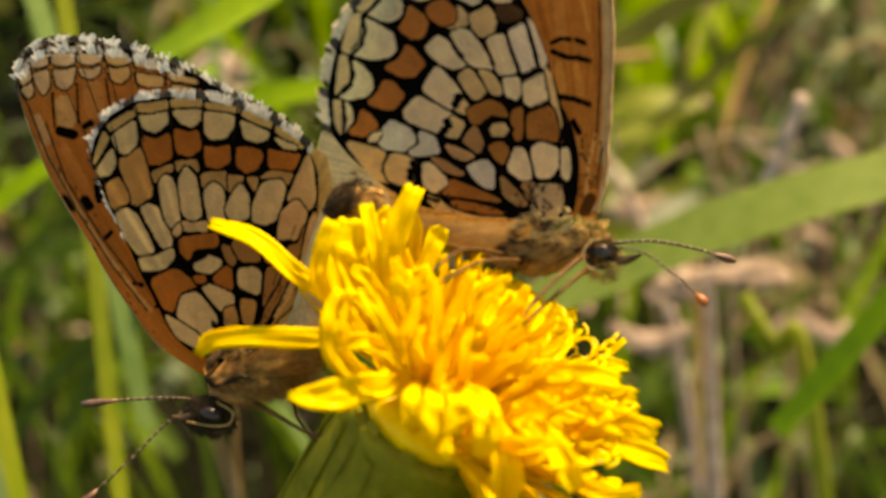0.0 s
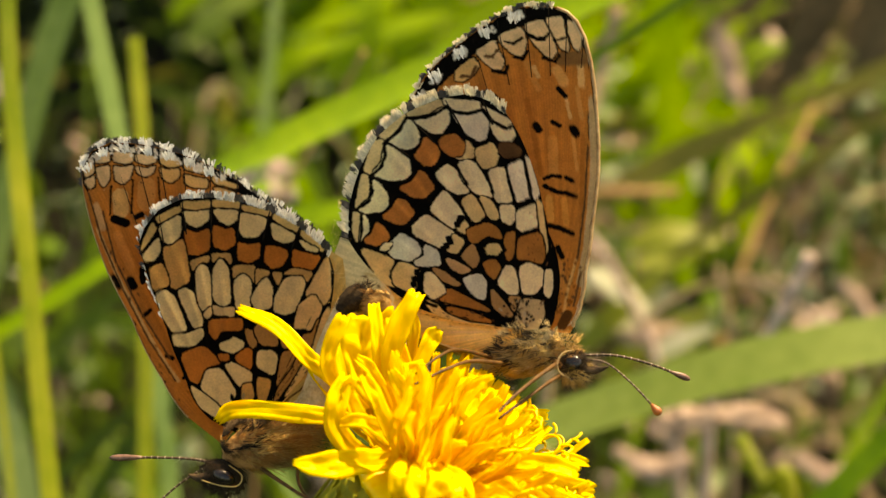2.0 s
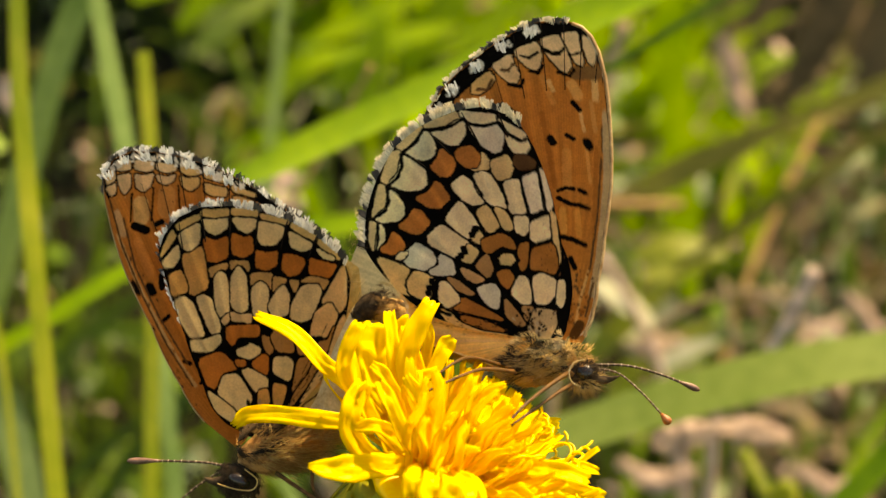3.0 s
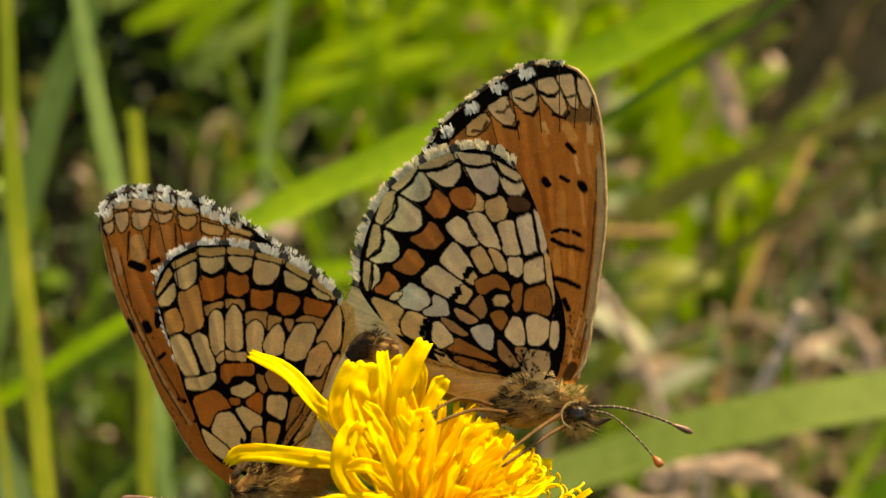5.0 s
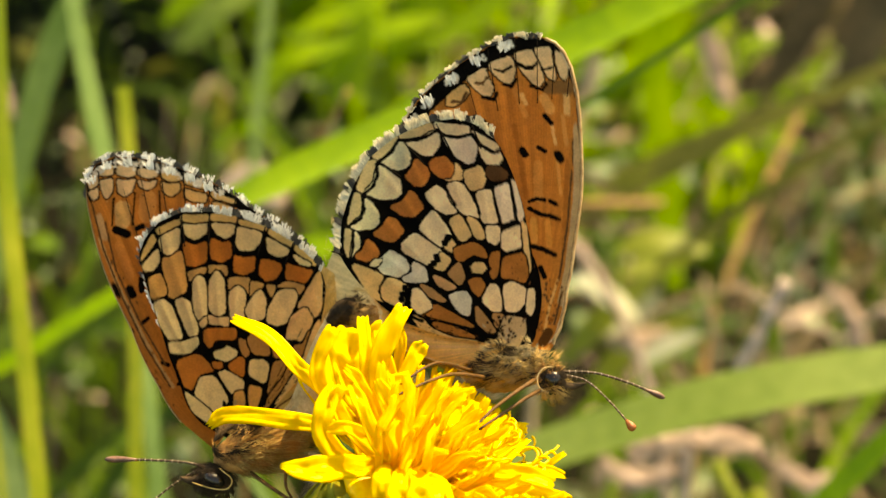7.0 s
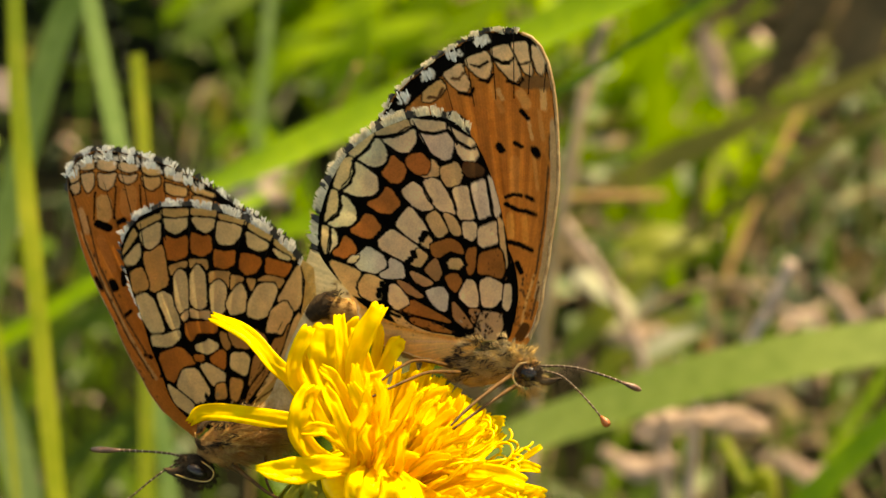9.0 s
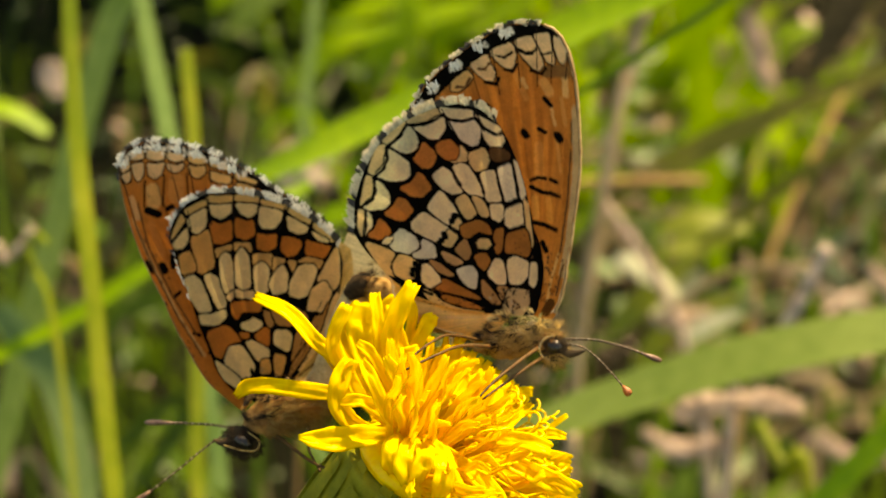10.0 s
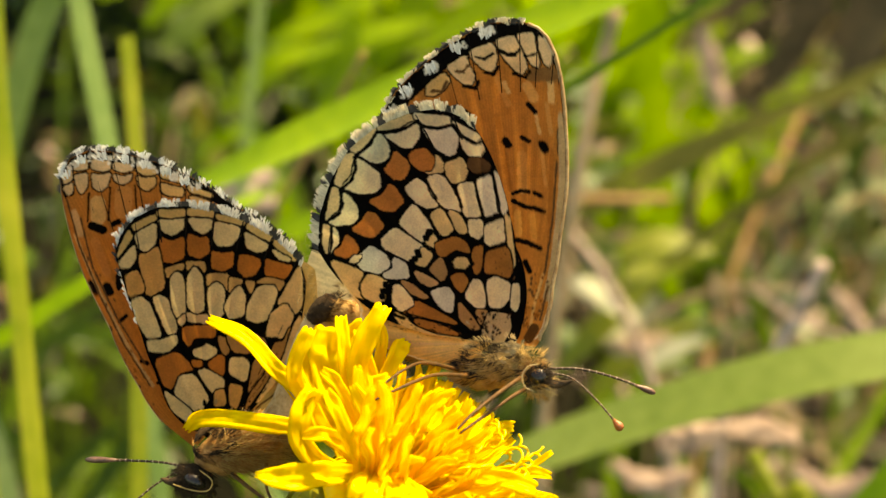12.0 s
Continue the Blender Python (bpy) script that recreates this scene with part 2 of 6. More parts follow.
def scale_hair(bm, root, tip, r):
    """One fringe scale: a narrow flat blade with a blunt end, turned a little out of the wing's plane."""
    way = tip - root
    side = way.cross(Vector((0.3, -1, 0.2))).normalized() * r
    mid = root + way * 0.6
    a, b, c, d, e, g = (bm.verts.new(p) for p in (root - side * 0.6, root + side * 0.6, mid + side * 1.3, tip + side * 0.8, tip - side * 0.8, mid - side * 1.3))
    bm.faces.new((a, b, c, g)), bm.faces.new((g, c, d, e))


def fur(centre, radii, turn, count, length, lean, rng, r=0.000022, front=True, locks=6):
    """Hairs that stand on an ellipsoid and lean one way."""
    bm = bmesh.new()
    lock, sweep = Vector(), Vector()
    for k in range(count):
        if k % locks == 0:      # hairs hang together in locks
            lock = Vector((rng.gauss(0, 1), rng.gauss(0, 1), rng.gauss(0, 1))).normalized()
            sweep = 0.55 * Vector((rng.gauss(0, 1), rng.gauss(0, 1), rng.gauss(0, 1)))
        d = (lock + 0.12 * Vector((rng.gauss(0, 1), rng.gauss(0, 1), rng.gauss(0, 1)))).normalized()
        if front and d.y > 0.35:
            d.y = -d.y
        root = Vector(centre) + turn.to_3x3() @ Vector((d.x * radii[0], d.y * radii[1], d.z * radii[2])) * 0.96
        way = (turn.to_3x3() @ Vector((d.x / radii[0], d.y / radii[1], d.z / radii[2]))).normalized()
        way = (way + Vector(lean) + sweep + 0.15 * Vector((rng.gauss(0, 1), rng.gauss(0, 1), rng.gauss(0, 1)))).normalized()
        hair(bm, root, root + way * length * rng.uniform(0.5, 1.2), r)
    return bm


# ---- wings: a fan round the root; angles in degrees to the left of straight up, radii in the wing's own steps ----
CREAM, TAN, ORANGE = (0.97, 0.85, 0.53), (0.76, 0.46, 0.22), (0.66, 0.25, 0.066)
BLACK, BROWN, ICE = (0.004, 0.0035, 0.003), (0.14, 0.07, 0.03), (0.82, 0.82, 0.66)
BUFF, STRAWY, PALE = (0.87, 0.65, 0.31), (0.86, 0.65, 0.34), (0.93, 0.86, 0.64)
RUSTY, DULL, FURRY, WHEAT, SAND = (0.5, 0.21, 0.055), (0.55, 0.31, 0.13), (0.66, 0.5, 0.28), (0.9, 0.7, 0.42), (0.88, 0.6, 0.33)
AMBER, HONEY, CARAMEL = (0.61, 0.235, 0.055), (0.82, 0.5, 0.2), (0.72, 0.48, 0.22)


class Wing:
    """A wing's outline as radius over angle, and the paint on its scales."""

    def __init__(self, root, step, outline, ground, w, lean=(0, 0), veins=()):
        self.root, self.step, self.w, self.lean, self.veins = root, step, w, lean, veins
        self.angle, self.reach = np.array(outline, float).reshape(-1, 2).T
        order = np.argsort(self.angle)
        self.angle, self.reach = self.angle[order], self.reach[order]
        self.ground, self.paints, self.tint, self.grow = ground, [], (1, 1, 1), 0.9

    def radius(self, th):
        return np.interp(th, self.angle, self.reach)

    def place(self, th, r, lift=0.0):
        """Plan-frame place of a point of the wing. lift: metres towards the lens."""
        a = np.radians(th)
        dx, dz = -np.sin(a) * r, np.cos(a) * r
        dep = self.w + self.lean[0] * dx * self.step * STEP + self.lean[1] * dz * self.step * STEP
        k = (AHEAD + dep) / AHEAD * STEP * 0.001
        x, z = (self.root[0] - 784 + dx * self.step) * k, (441 - self.root[1] + dz * self.step) * k
        return np.stack([x, (AHEAD + dep) * 0.001 - lift + 0 * x, z], -1)

    def spot(self, th, r, wide, long, colour):
        self.paints.append(("spot", th, r, wide, long, colour))

    def cell(self, colour, *corners):
        """A pale or orange cell of the net, by its corners in the plan."""
        pts = np.array(corners, float).reshape(-1, 2)
        for _ in range(2):                         # round the corners off
            nxt = np.roll(pts, -1, 0)
            pts = np.stack([pts * 0.86 + nxt * 0.14, pts * 0.14 + nxt * 0.86], 1).reshape(-1, 2)
        self.paints.append(("cell", colour, pts))

    def stroke(self, width, *corners, colour=BLACK):
        """A dark line through places of the plan."""
        pts = np.array(corners, float).reshape(-1, 2) - self.root
        th, r = np.degrees(np.arctan2(-pts[:, 0], -pts[:, 1])), np.hypot(*pts.T) / self.step
        for i in range(len(pts) - 1):
            self.line(th[i], r[i], th[i + 1], r[i + 1], (width + 3) / self.step, colour)

    def dust(self, count, th, r, size, colours, seed):
        """Scattered single scales of other colours."""
        rng = random.Random(seed)
        for _ in range(count):
            q = rng.uniform(*size)
            self.spot(rng.uniform(*th), rng.uniform(*r), q, q * rng.uniform(0.7, 1.8), rng.choice(colours))

    def vein(self, i, r):
        """The angle of a vein at a radius: veins drift as they run out to the margin."""
        th, _, drift = self.veins[i]
        return th + drift * (1 - r / float(self.radius(th)))

    def line(self, th0, r0, th1, r1, width, colour=BLACK):
        self.paints.append(("line", th0, r0, th1, r1, width, colour))

    def rim(self, inner, outer, colour, lo=-200.0, hi=200.0):
        self.paints.append(("rim", inner, outer, colour, lo, hi))

    def colours(self, th, r):
        rng = np.random.RandomState(7)
        wob = sum(np.sin(th * k * 1.3 + p) * np.cos(r * k * 0.11 + q) for k, p, q in ((1.1, 0, 1), (2.3, 2, 0.3), (4.1, 4, 2.2))) * 1.1
        fuzz = rng.normal(0, 0.8, th.shape) + wob
        col = np.empty(th.shape + (3,))
        col[:] = self.ground
        col *= (1 + 0.1 * np.sin(th * 2.1 + 1) * np.sin(r * 0.02 + 2) + 0.07 * np.sin(th * 9))[..., None]

        def lay(cover, colour):
            nonlocal col
            col += (np.array(colour) - col) * np.clip(cover, 0, 1)[..., None]

        edge_r = self.radius(th)
        for kind, *p in self.paints:
            if kind == "spot":
                t0, r0, wide, long, colour = p
                a, b = np.radians(th - t0) * (r * 0.4 + r0 * 0.6), r - r0
                lay(((1 - np.hypot(a / wide, b / long)) * min(wide, long) - fuzz * 0.7) / 2.5, colour)
            elif kind == "cell":
                colour, pts = p
                u = self.root[0] - np.sin(np.radians(th)) * r * self.step
                v = self.root[1] - np.cos(np.radians(th)) * r * self.step
                lo, hi = pts.min(0) - 4, pts.max(0) + 4
                box = (u > lo[0]) & (u < hi[0]) & (v > lo[1]) & (v < hi[1])
                if not box.any():
                    continue
                x, y = u[box], v[box]
                inside, gap = np.zeros(x.shape, bool), np.full(x.shape, 99.0)
                for a, b in zip(pts, np.roll(pts, -1, 0)):
                    e = b - a
                    s = np.clip(((x - a[0]) * e[0] + (y - a[1]) * e[1]) / max(e @ e, 1e-9), 0, 1)
                    gap = np.minimum(gap, np.hypot(x - a[0] - s * e[0], y - a[1] - s * e[1]))
                    if a[1] != b[1]:
                        inside ^= ((a[1] > y) != (b[1] > y)) & (x < (b[0] - a[0]) * (y - a[1]) / (b[1] - a[1]) + a[0])
                d = np.where(inside, -gap, gap) + fuzz[box] * 0.4 - self.grow
                tone = 1 + 0.07 * np.sin(x * 0.11 + pts[0, 0]) * np.cos(y * 0.09 + pts[0, 1])
                if sum(colour) > 0.1:              # a thin black outline parts touching cells
                    col[box] += (np.array(BLACK) - col[box]) * np.clip(2.4 - d / 1.6, 0, 1)[..., None]
                cover = np.clip(0.5 - d / 1.6, 0, 1)[..., None]
                col[box] += (np.array(colour) * tone[..., None] - col[box]) * cover
            elif kind == "line":
                t0, r0, t1, r1, width, colour = p
                x, z = -np.sin(np.radians(th)) * r, np.cos(np.radians(th)) * r
                ax, az = -math.sin(radians(t0)) * r0, math.cos(radians(t0)) * r0
                bx, bz = -math.sin(radians(t1)) * r1 - ax, math.cos(radians(t1)) * r1 - az
                s = np.clip(((x - ax) * bx + (z - az) * bz) / (bx * bx + bz * bz), 0, 1)
                d = np.hypot(x - ax - s * bx, z - az - s * bz) - width / 2 + fuzz * 0.6
                lay(-d / 2.5, colour)
            else:
                inner, outer, colour, lo, hi = p
                d = edge_r - r
                cover = np.minimum((d - inner + fuzz) / 2.5, (outer - d + fuzz) / 2.5)
                lay(np.where((th > lo) & (th < hi), cover, 0), colour)
        return col * np.array(self.tint)

    def mesh(self, name, n_th, n_r, veins):
        """The wing membrane with pleats along the veins."""
        t, f = np.meshgrid(np.linspace(self.angle[0], self.angle[-1], n_th), np.linspace(0.02, 1, n_r), indexing="ij")
        r = f * self.radius(t)
        near = np.min(np.abs(t[..., None] - np.array(veins or [999.0])), -1)
        lift = 0.00004 * np.exp(-(near / 1.6) ** 2) * np.clip((r - 230) / 200, 0, 1) + 0.00012 * np.sin(np.radians(t * 2.5)) * f
        verts, cols = self.place(t, r, lift).reshape(-1, 3), self.colours(t, r).reshape(-1, 3)
        i = np.arange(n_th * n_r).reshape(n_th, n_r)
        faces = np.stack([i[:-1, :-1], i[1:, :-1], i[1:, 1:], i[:-1, 1:]], -1).reshape(-1, 4)
        data = bpy.data.meshes.new(name)
        data.vertices.add(len(verts)), data.loops.add(faces.size), data.polygons.add(len(faces))
        data.vertices.foreach_set("co", verts.ravel())
        data.loops.foreach_set("vertex_index", faces.ravel())
        data.polygons.foreach_set("loop_start", np.arange(0, faces.size, 4))
        data.polygons.foreach_set("loop_total", np.full(len(faces), 4))
        data.update(calc_edges=True)
        layer = data.color_attributes.new("pigment", "FLOAT_COLOR", "POINT")
        layer.data.foreach_set("color", np.concatenate([cols, np.ones((len(cols), 1))], 1).ravel())
        return data

    def fringe(self, lo, hi, columns, length, rng, checks=0.5, density=5.0, stout=0.000027):
        """Scales along the outer margin in tufts: white between the veins, black at them."""
        white, black = bmesh.new(), bmesh.new()
        th, c = lo, np.array(columns, float)
        while th < hi:
            r = float(self.radius(th))
            gap = np.min(np.abs(c - th))
            k = int(np.clip(np.searchsorted(c, th), 1, len(c) - 1))
            dark = gap < (c[k] - c[k - 1]) * (1 - checks) / 2 * rng.uniform(0.8, 1.2)
            tuft = rng.uniform(0.75, 1.1) * (0.8 if dark else 1.0)
            lean = rng.gauss(0, 0.5)
            for _ in range(int(density)):
                t = th + rng.uniform(-0.3, 0.3)
                root = Vector(self.place(t, float(self.radius(t)) - rng.uniform(0, 8), rng.uniform(-0.00002, 0.00006)))
                tip = Vector(self.place(t + lean + rng.gauss(0, 0.25), r + length * tuft * rng.uniform(0.6, 1.05), rng.uniform(-0.0001, 0.0002)))
                scale_hair(black if dark else white, root, tip, stout * rng.uniform(0.7, 1.3))
            th += 9.0 / r * 57.3 * 0.5
        return white, black

    def tufts(self, centres, r_in, length, rng, stout=0.00004):
        """Short white tufts that lie on the dark margin between the veins."""
        bm = bmesh.new()
        for th in centres:
            edge = float(self.radius(th))
            for _ in range(20):
                t = th + rng.uniform(-1.0, 1.0) * 700 / edge
                r = edge - r_in + rng.uniform(-6, 6)
                root, tip = Vector(self.place(t, r, 0.0001)), Vector(self.place(t + rng.gauss(0, 0.3), r + length * rng.uniform(0.6, 1.2), rng.uniform(0.00015, 0.0003)))
                scale_hair(bm, root, tip, stout * rng.uniform(0.7, 1.3))
        return bm


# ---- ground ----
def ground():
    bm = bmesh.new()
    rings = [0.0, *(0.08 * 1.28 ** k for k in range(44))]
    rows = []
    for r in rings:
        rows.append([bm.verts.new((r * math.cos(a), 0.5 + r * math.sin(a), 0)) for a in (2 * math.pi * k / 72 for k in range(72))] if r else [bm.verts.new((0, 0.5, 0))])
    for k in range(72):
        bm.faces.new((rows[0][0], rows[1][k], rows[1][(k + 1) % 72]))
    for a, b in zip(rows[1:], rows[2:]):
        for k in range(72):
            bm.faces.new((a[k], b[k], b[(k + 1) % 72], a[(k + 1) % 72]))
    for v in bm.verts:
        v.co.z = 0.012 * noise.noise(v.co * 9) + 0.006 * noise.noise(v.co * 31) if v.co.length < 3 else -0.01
    return tagged(part("ground", bm, SOIL, None), "bare soil under the meadow grass, its shade put into the near-black colour", "ground", kind="structure")


# ---- grass blades ----
def blade_into(bm, pts, width, facing, keel=0.18, taper=(0.7, 0.12)):
    """A folded grass blade through the points, thin enough to let light through."""
    n = len(pts)
    rows = []
    for i, p in enumerate(pts):
        s = i / (n - 1)
        way = (pts[min(i + 1, n - 1)] - pts[max(i - 1, 0)]).normalized()
        side = way.cross(facing).normalized()
        up = side.cross(way).normalized()
        wide = width * (taper[0] + (1 - taper[0]) * min(1, s / 0.3)) * (1 if s < 0.55 else 1 - (1 - taper[1]) * ((s - 0.55) / 0.45) ** 1.6)
        rows.append([bm.verts.new(p + side * wide / 2 + up * keel * wide), bm.verts.new(p), bm.verts.new(p - side * wide / 2 + up * keel * wide)])
    for a, b in zip(rows, rows[1:]):
        for k in range(2):
            bm.faces.new((a[k], a[k + 1], b[k + 1], b[k]))


def grass_blade(points, width, mat, label, taper=(0.7, 0.12), facing=(0, -1, 0.25), keel=0.06):
    """One blade of the foreground, through places (u, v, w) of the plan; width in millimetres."""
    pts = bend([out(*p) for p in points], 22)
    plant = new("grass_plant")
    plant.empty_display_size = 0.005
    plant.location = pts[0]
    tagged(plant, label, "grass", "grass behind the flower")
    bm = bmesh.new()
    width *= MEADOW
    blade_into(bm, pts, width * 0.001, Vector(facing), keel, taper)
    leaf = part("blade", bm, mat, plant)
    leaf.location = -pts[0]
    bm = bmesh.new()
    tube(bm, [p - Vector(facing).normalized() * width * 0.000004 for p in pts], min(width, 2.0) * 0.000012, 6)
    part("midrib", bm, mat, leaf)
    return plant


def stalk(points, radius, mat, label, name="dry_stalk", category="stalk"):
    """A thin stalk with swollen nodes, through places of the plan; radius in millimetres."""
    pts = bend([out(*p) for p in points], 30)
    radius *= MEADOW
    whole = new(name)
    whole.empty_display_size = 0.005
    whole.location = pts[-1]
    tagged(whole, label, category, "stalks behind the flower")
    bm = bmesh.new()
    tube(bm, pts, [radius * 0.001 * (1 + 0.12 * math.sin(i * 1.7)) for i in range(30)], 8)
    shaft = part("shaft", bm, mat, whole)
    shaft.location = -pts[-1]
    for k in (8, 19):
        bm = bmesh.new()
        tube(bm, [pts[k - 1].lerp(pts[k], s) for s in (0.3, 0.6, 0.8, 1.0)], [radius * 0.001 * q for q in (1.05, 1.2, 1.2, 1.05)], 8)
        part("node", bm, mat, whole).location = -pts[-1]
    return whole


def dry_twig(root, way, rng):
    """A thin crooked twig with a side branch, lying or leaning in the grass."""
    bm = bmesh.new()
    root, way = root * MEADOW, way * MEADOW
    long = way.length
    side = way.orthogonal().normalized() * long
    pts = bend([root, root + way * 0.35 + side * rng.uniform(-0.12, 0.12), root + way * 0.7 + side * rng.uniform(-0.15, 0.15), root + way], 10)
    r = rng.uniform(0.0005, 0.001) * MEADOW
    tube(bm, [p - root for p in pts], [r * (1.1 - 0.07 * i) for i in range(10)], 7)
    twig = new("dry_twig")
    twig.empty_display_size = 0.004
    twig.location = root
    tagged(twig, "pale pinkish grey dry twig caught in the grass", "twig", "dry twigs in the grass")
    part("shaft", bm, LITTER, twig)
    bm = bmesh.new()
    k = rng.choice((4, 5, 6))
    q = pts[k] - root
    tip = q + way * 0.25 + side * rng.choice((-0.22, 0.22))
    tube(bm, bend([q, q.lerp(tip, 0.5) + way * 0.05, tip], 5), [r * 0.6, r * 0.55, r * 0.5, r * 0.45, r * 0.3], 6)
    part("branch", bm, LITTER, twig)
    return twig


def dead_leaf(points, width, mat, label):
    """A withered, curled leaf on the ground cover."""
    bm = bmesh.new()
    n, pts = 22, bend([out(*p) for p in points], 22)
    width *= MEADOW
    seed = pts[0] * 1000
    rows = []
    for i, p in enumerate(pts):
        s = i / (n - 1)
        way = (pts[min(i + 1, n - 1)] - pts[max(i - 1, 0)]).normalized()
        side = way.cross(Vector((0.3, -0.7, 0.9))).normalized()
        up = side.cross(way).normalized()
        row = []
        for k in range(6):
            q = k / 2.5 - 1
            ragged = 1 + 0.4 * noise.noise(seed + Vector((s * 7, 3 * (k > 2), 0)))
            half = width * 0.0005 * (0.25 + 0.75 * math.sin(math.pi * (0.08 + 0.86 * s)) ** 0.7) * ragged
            crease = noise.noise(seed + Vector((s * 5, q * 2, 7))) * 0.0006 * width / 3
            row.append(bm.verts.new(p + side * half * q + up * (crease - 0.35 * half * q * q)))
        rows.append(row)
    for a, b in zip(rows, rows[1:]):
        for k in range(5):
            bm.faces.new((a[k], a[k + 1], b[k + 1], b[k]))
    return tagged(part("dead_leaf", bm, mat, None, smooth=False), label, "dead leaf", "dead leaves in the grass")


GAPS = ((-0.2, 0.8, 0.1), (-0.12, 0.62, 0.06), (-0.13, 0.9, 0.07), (0.16, 0.82, 0.09), (0.2, 0.95, 0.12), (0.21, 0.74, 0.07), (0.14, 0.58, 0.05), (-0.2, 0.64, 0.06), (0.03, 0.36, 0.05), (-0.1, 0.48, 0.05), (0.12, 0.47, 0.03))
DRY = ((0.11, 0.42, 0.09), (0.17, 0.6, 0.06), (0.05, 0.52, 0.06), (-0.19, 0.68, 0.05))


def bare(x, y, rng, name):
    """Whether nothing of that kind grows there: gaps with soil coloured dark as shade, dry places with litter, and
    uneven clumps elsewhere.
    """
    if x < 0.0 - 0.08 * (y - 0.4) and rng.random() < (0.66 if name in ("far_grass", "lime_grass") else 0.7 if name == "low_leaves" else 0 if name == "pale_scraps" else 0.8):      # sparse on this side
        return True
    if x > 0.1 and y > 0.5 and name in ("far_grass", "low_leaves") and rng.random() < (0.55 if x < 0.12 else 0.85):
        return True
    gap = max(1 - math.hypot(x - a, y - b) / r for a, b, r in GAPS)
    dry = max(1 - math.hypot(x - a, y - b) / r for a, b, r in DRY)
    if rng.random() < 1.9 * gap:
        return True
    if name in ("leaf_litter", "dry_grass", "pale_leaves") and y > 0.56 and rng.random() < 0.75:
        return True
    if name in ("leaf_litter", "dry_grass"):
        return dry < 0 and rng.random() < 0.55
    if dry > 0 and rng.random() < 0.75:
        return True
    return noise.noise(Vector((x * 14, y * 14, len(name)))) < rng.uniform(-0.45, 0.25)


def tufts(name, mat, rng, label, *regions):
    """Many blades that nobody could count, in one mesh; a region: how many, x, y, height, width, lean, and whether it grows unevenly."""
    bm = bmesh.new()
    for count, x, y, height, width, lean, uneven in regions:
        for _ in range(count):
            px, py = rng.uniform(*x), rng.uniform(*y)
            if uneven and bare(px, py, rng, name):
                continue
            h = rng.uniform(*height)
            a = rng.uniform(0, 2 * math.pi)
            d = Vector((math.cos(a), math.sin(a), 0)) * h * rng.uniform(*lean)
            p = Vector((px, py, rng.uniform(0, 0.01)))
            pts = [p, p + d * 0.25 + Vector((0, 0, h * 0.5)), p + d * 0.6 + Vector((0, 0, h * 0.85)), p + d + Vector((0, 0, h * rng.uniform(0.7, 1.0)))]
            blade_into(bm, bend([q * MEADOW for q in pts], 7 if uneven or py < 1 and abs(px) < 0.5 else 4), rng.uniform(*width) * MEADOW, Vector((rng.gauss(0, 0.5), -1, 0.5)), rng.uniform(0.05, 0.25))
    return tagged(part(name, bm, mat, None, smooth=False), label, "grass", kind="stuff")


def leafage(name, count, mat, rng, x, y, z, size, label):
    """Low small leaves and scraps, lying at all angles."""
    bm = bmesh.new()
    for _ in range(count):
        c = Vector((rng.uniform(*x), rng.uniform(*y), rng.uniform(*z)))
        if bare(c.x, c.y, rng, name):
            continue
        s = rng.uniform(*size)
        d = Vector((rng.gauss(0, 1), rng.gauss(0, 1), rng.gauss(0, 0.5))).normalized() * s
        up = Vector((rng.gauss(0, 0.6), rng.gauss(-0.3, 0.6), 1))
        pts = bend([q * MEADOW for q in (c - d, c + up * s * 0.15, c + d)], 5)
        blade_into(bm, pts, MEADOW * s * rng.uniform(0.4, 0.9), up, rng.uniform(-0.2, 0.2), (0.35, 0.3))
    return tagged(part(name, bm, mat, None, smooth=False), label, "ground cover", kind="stuff")


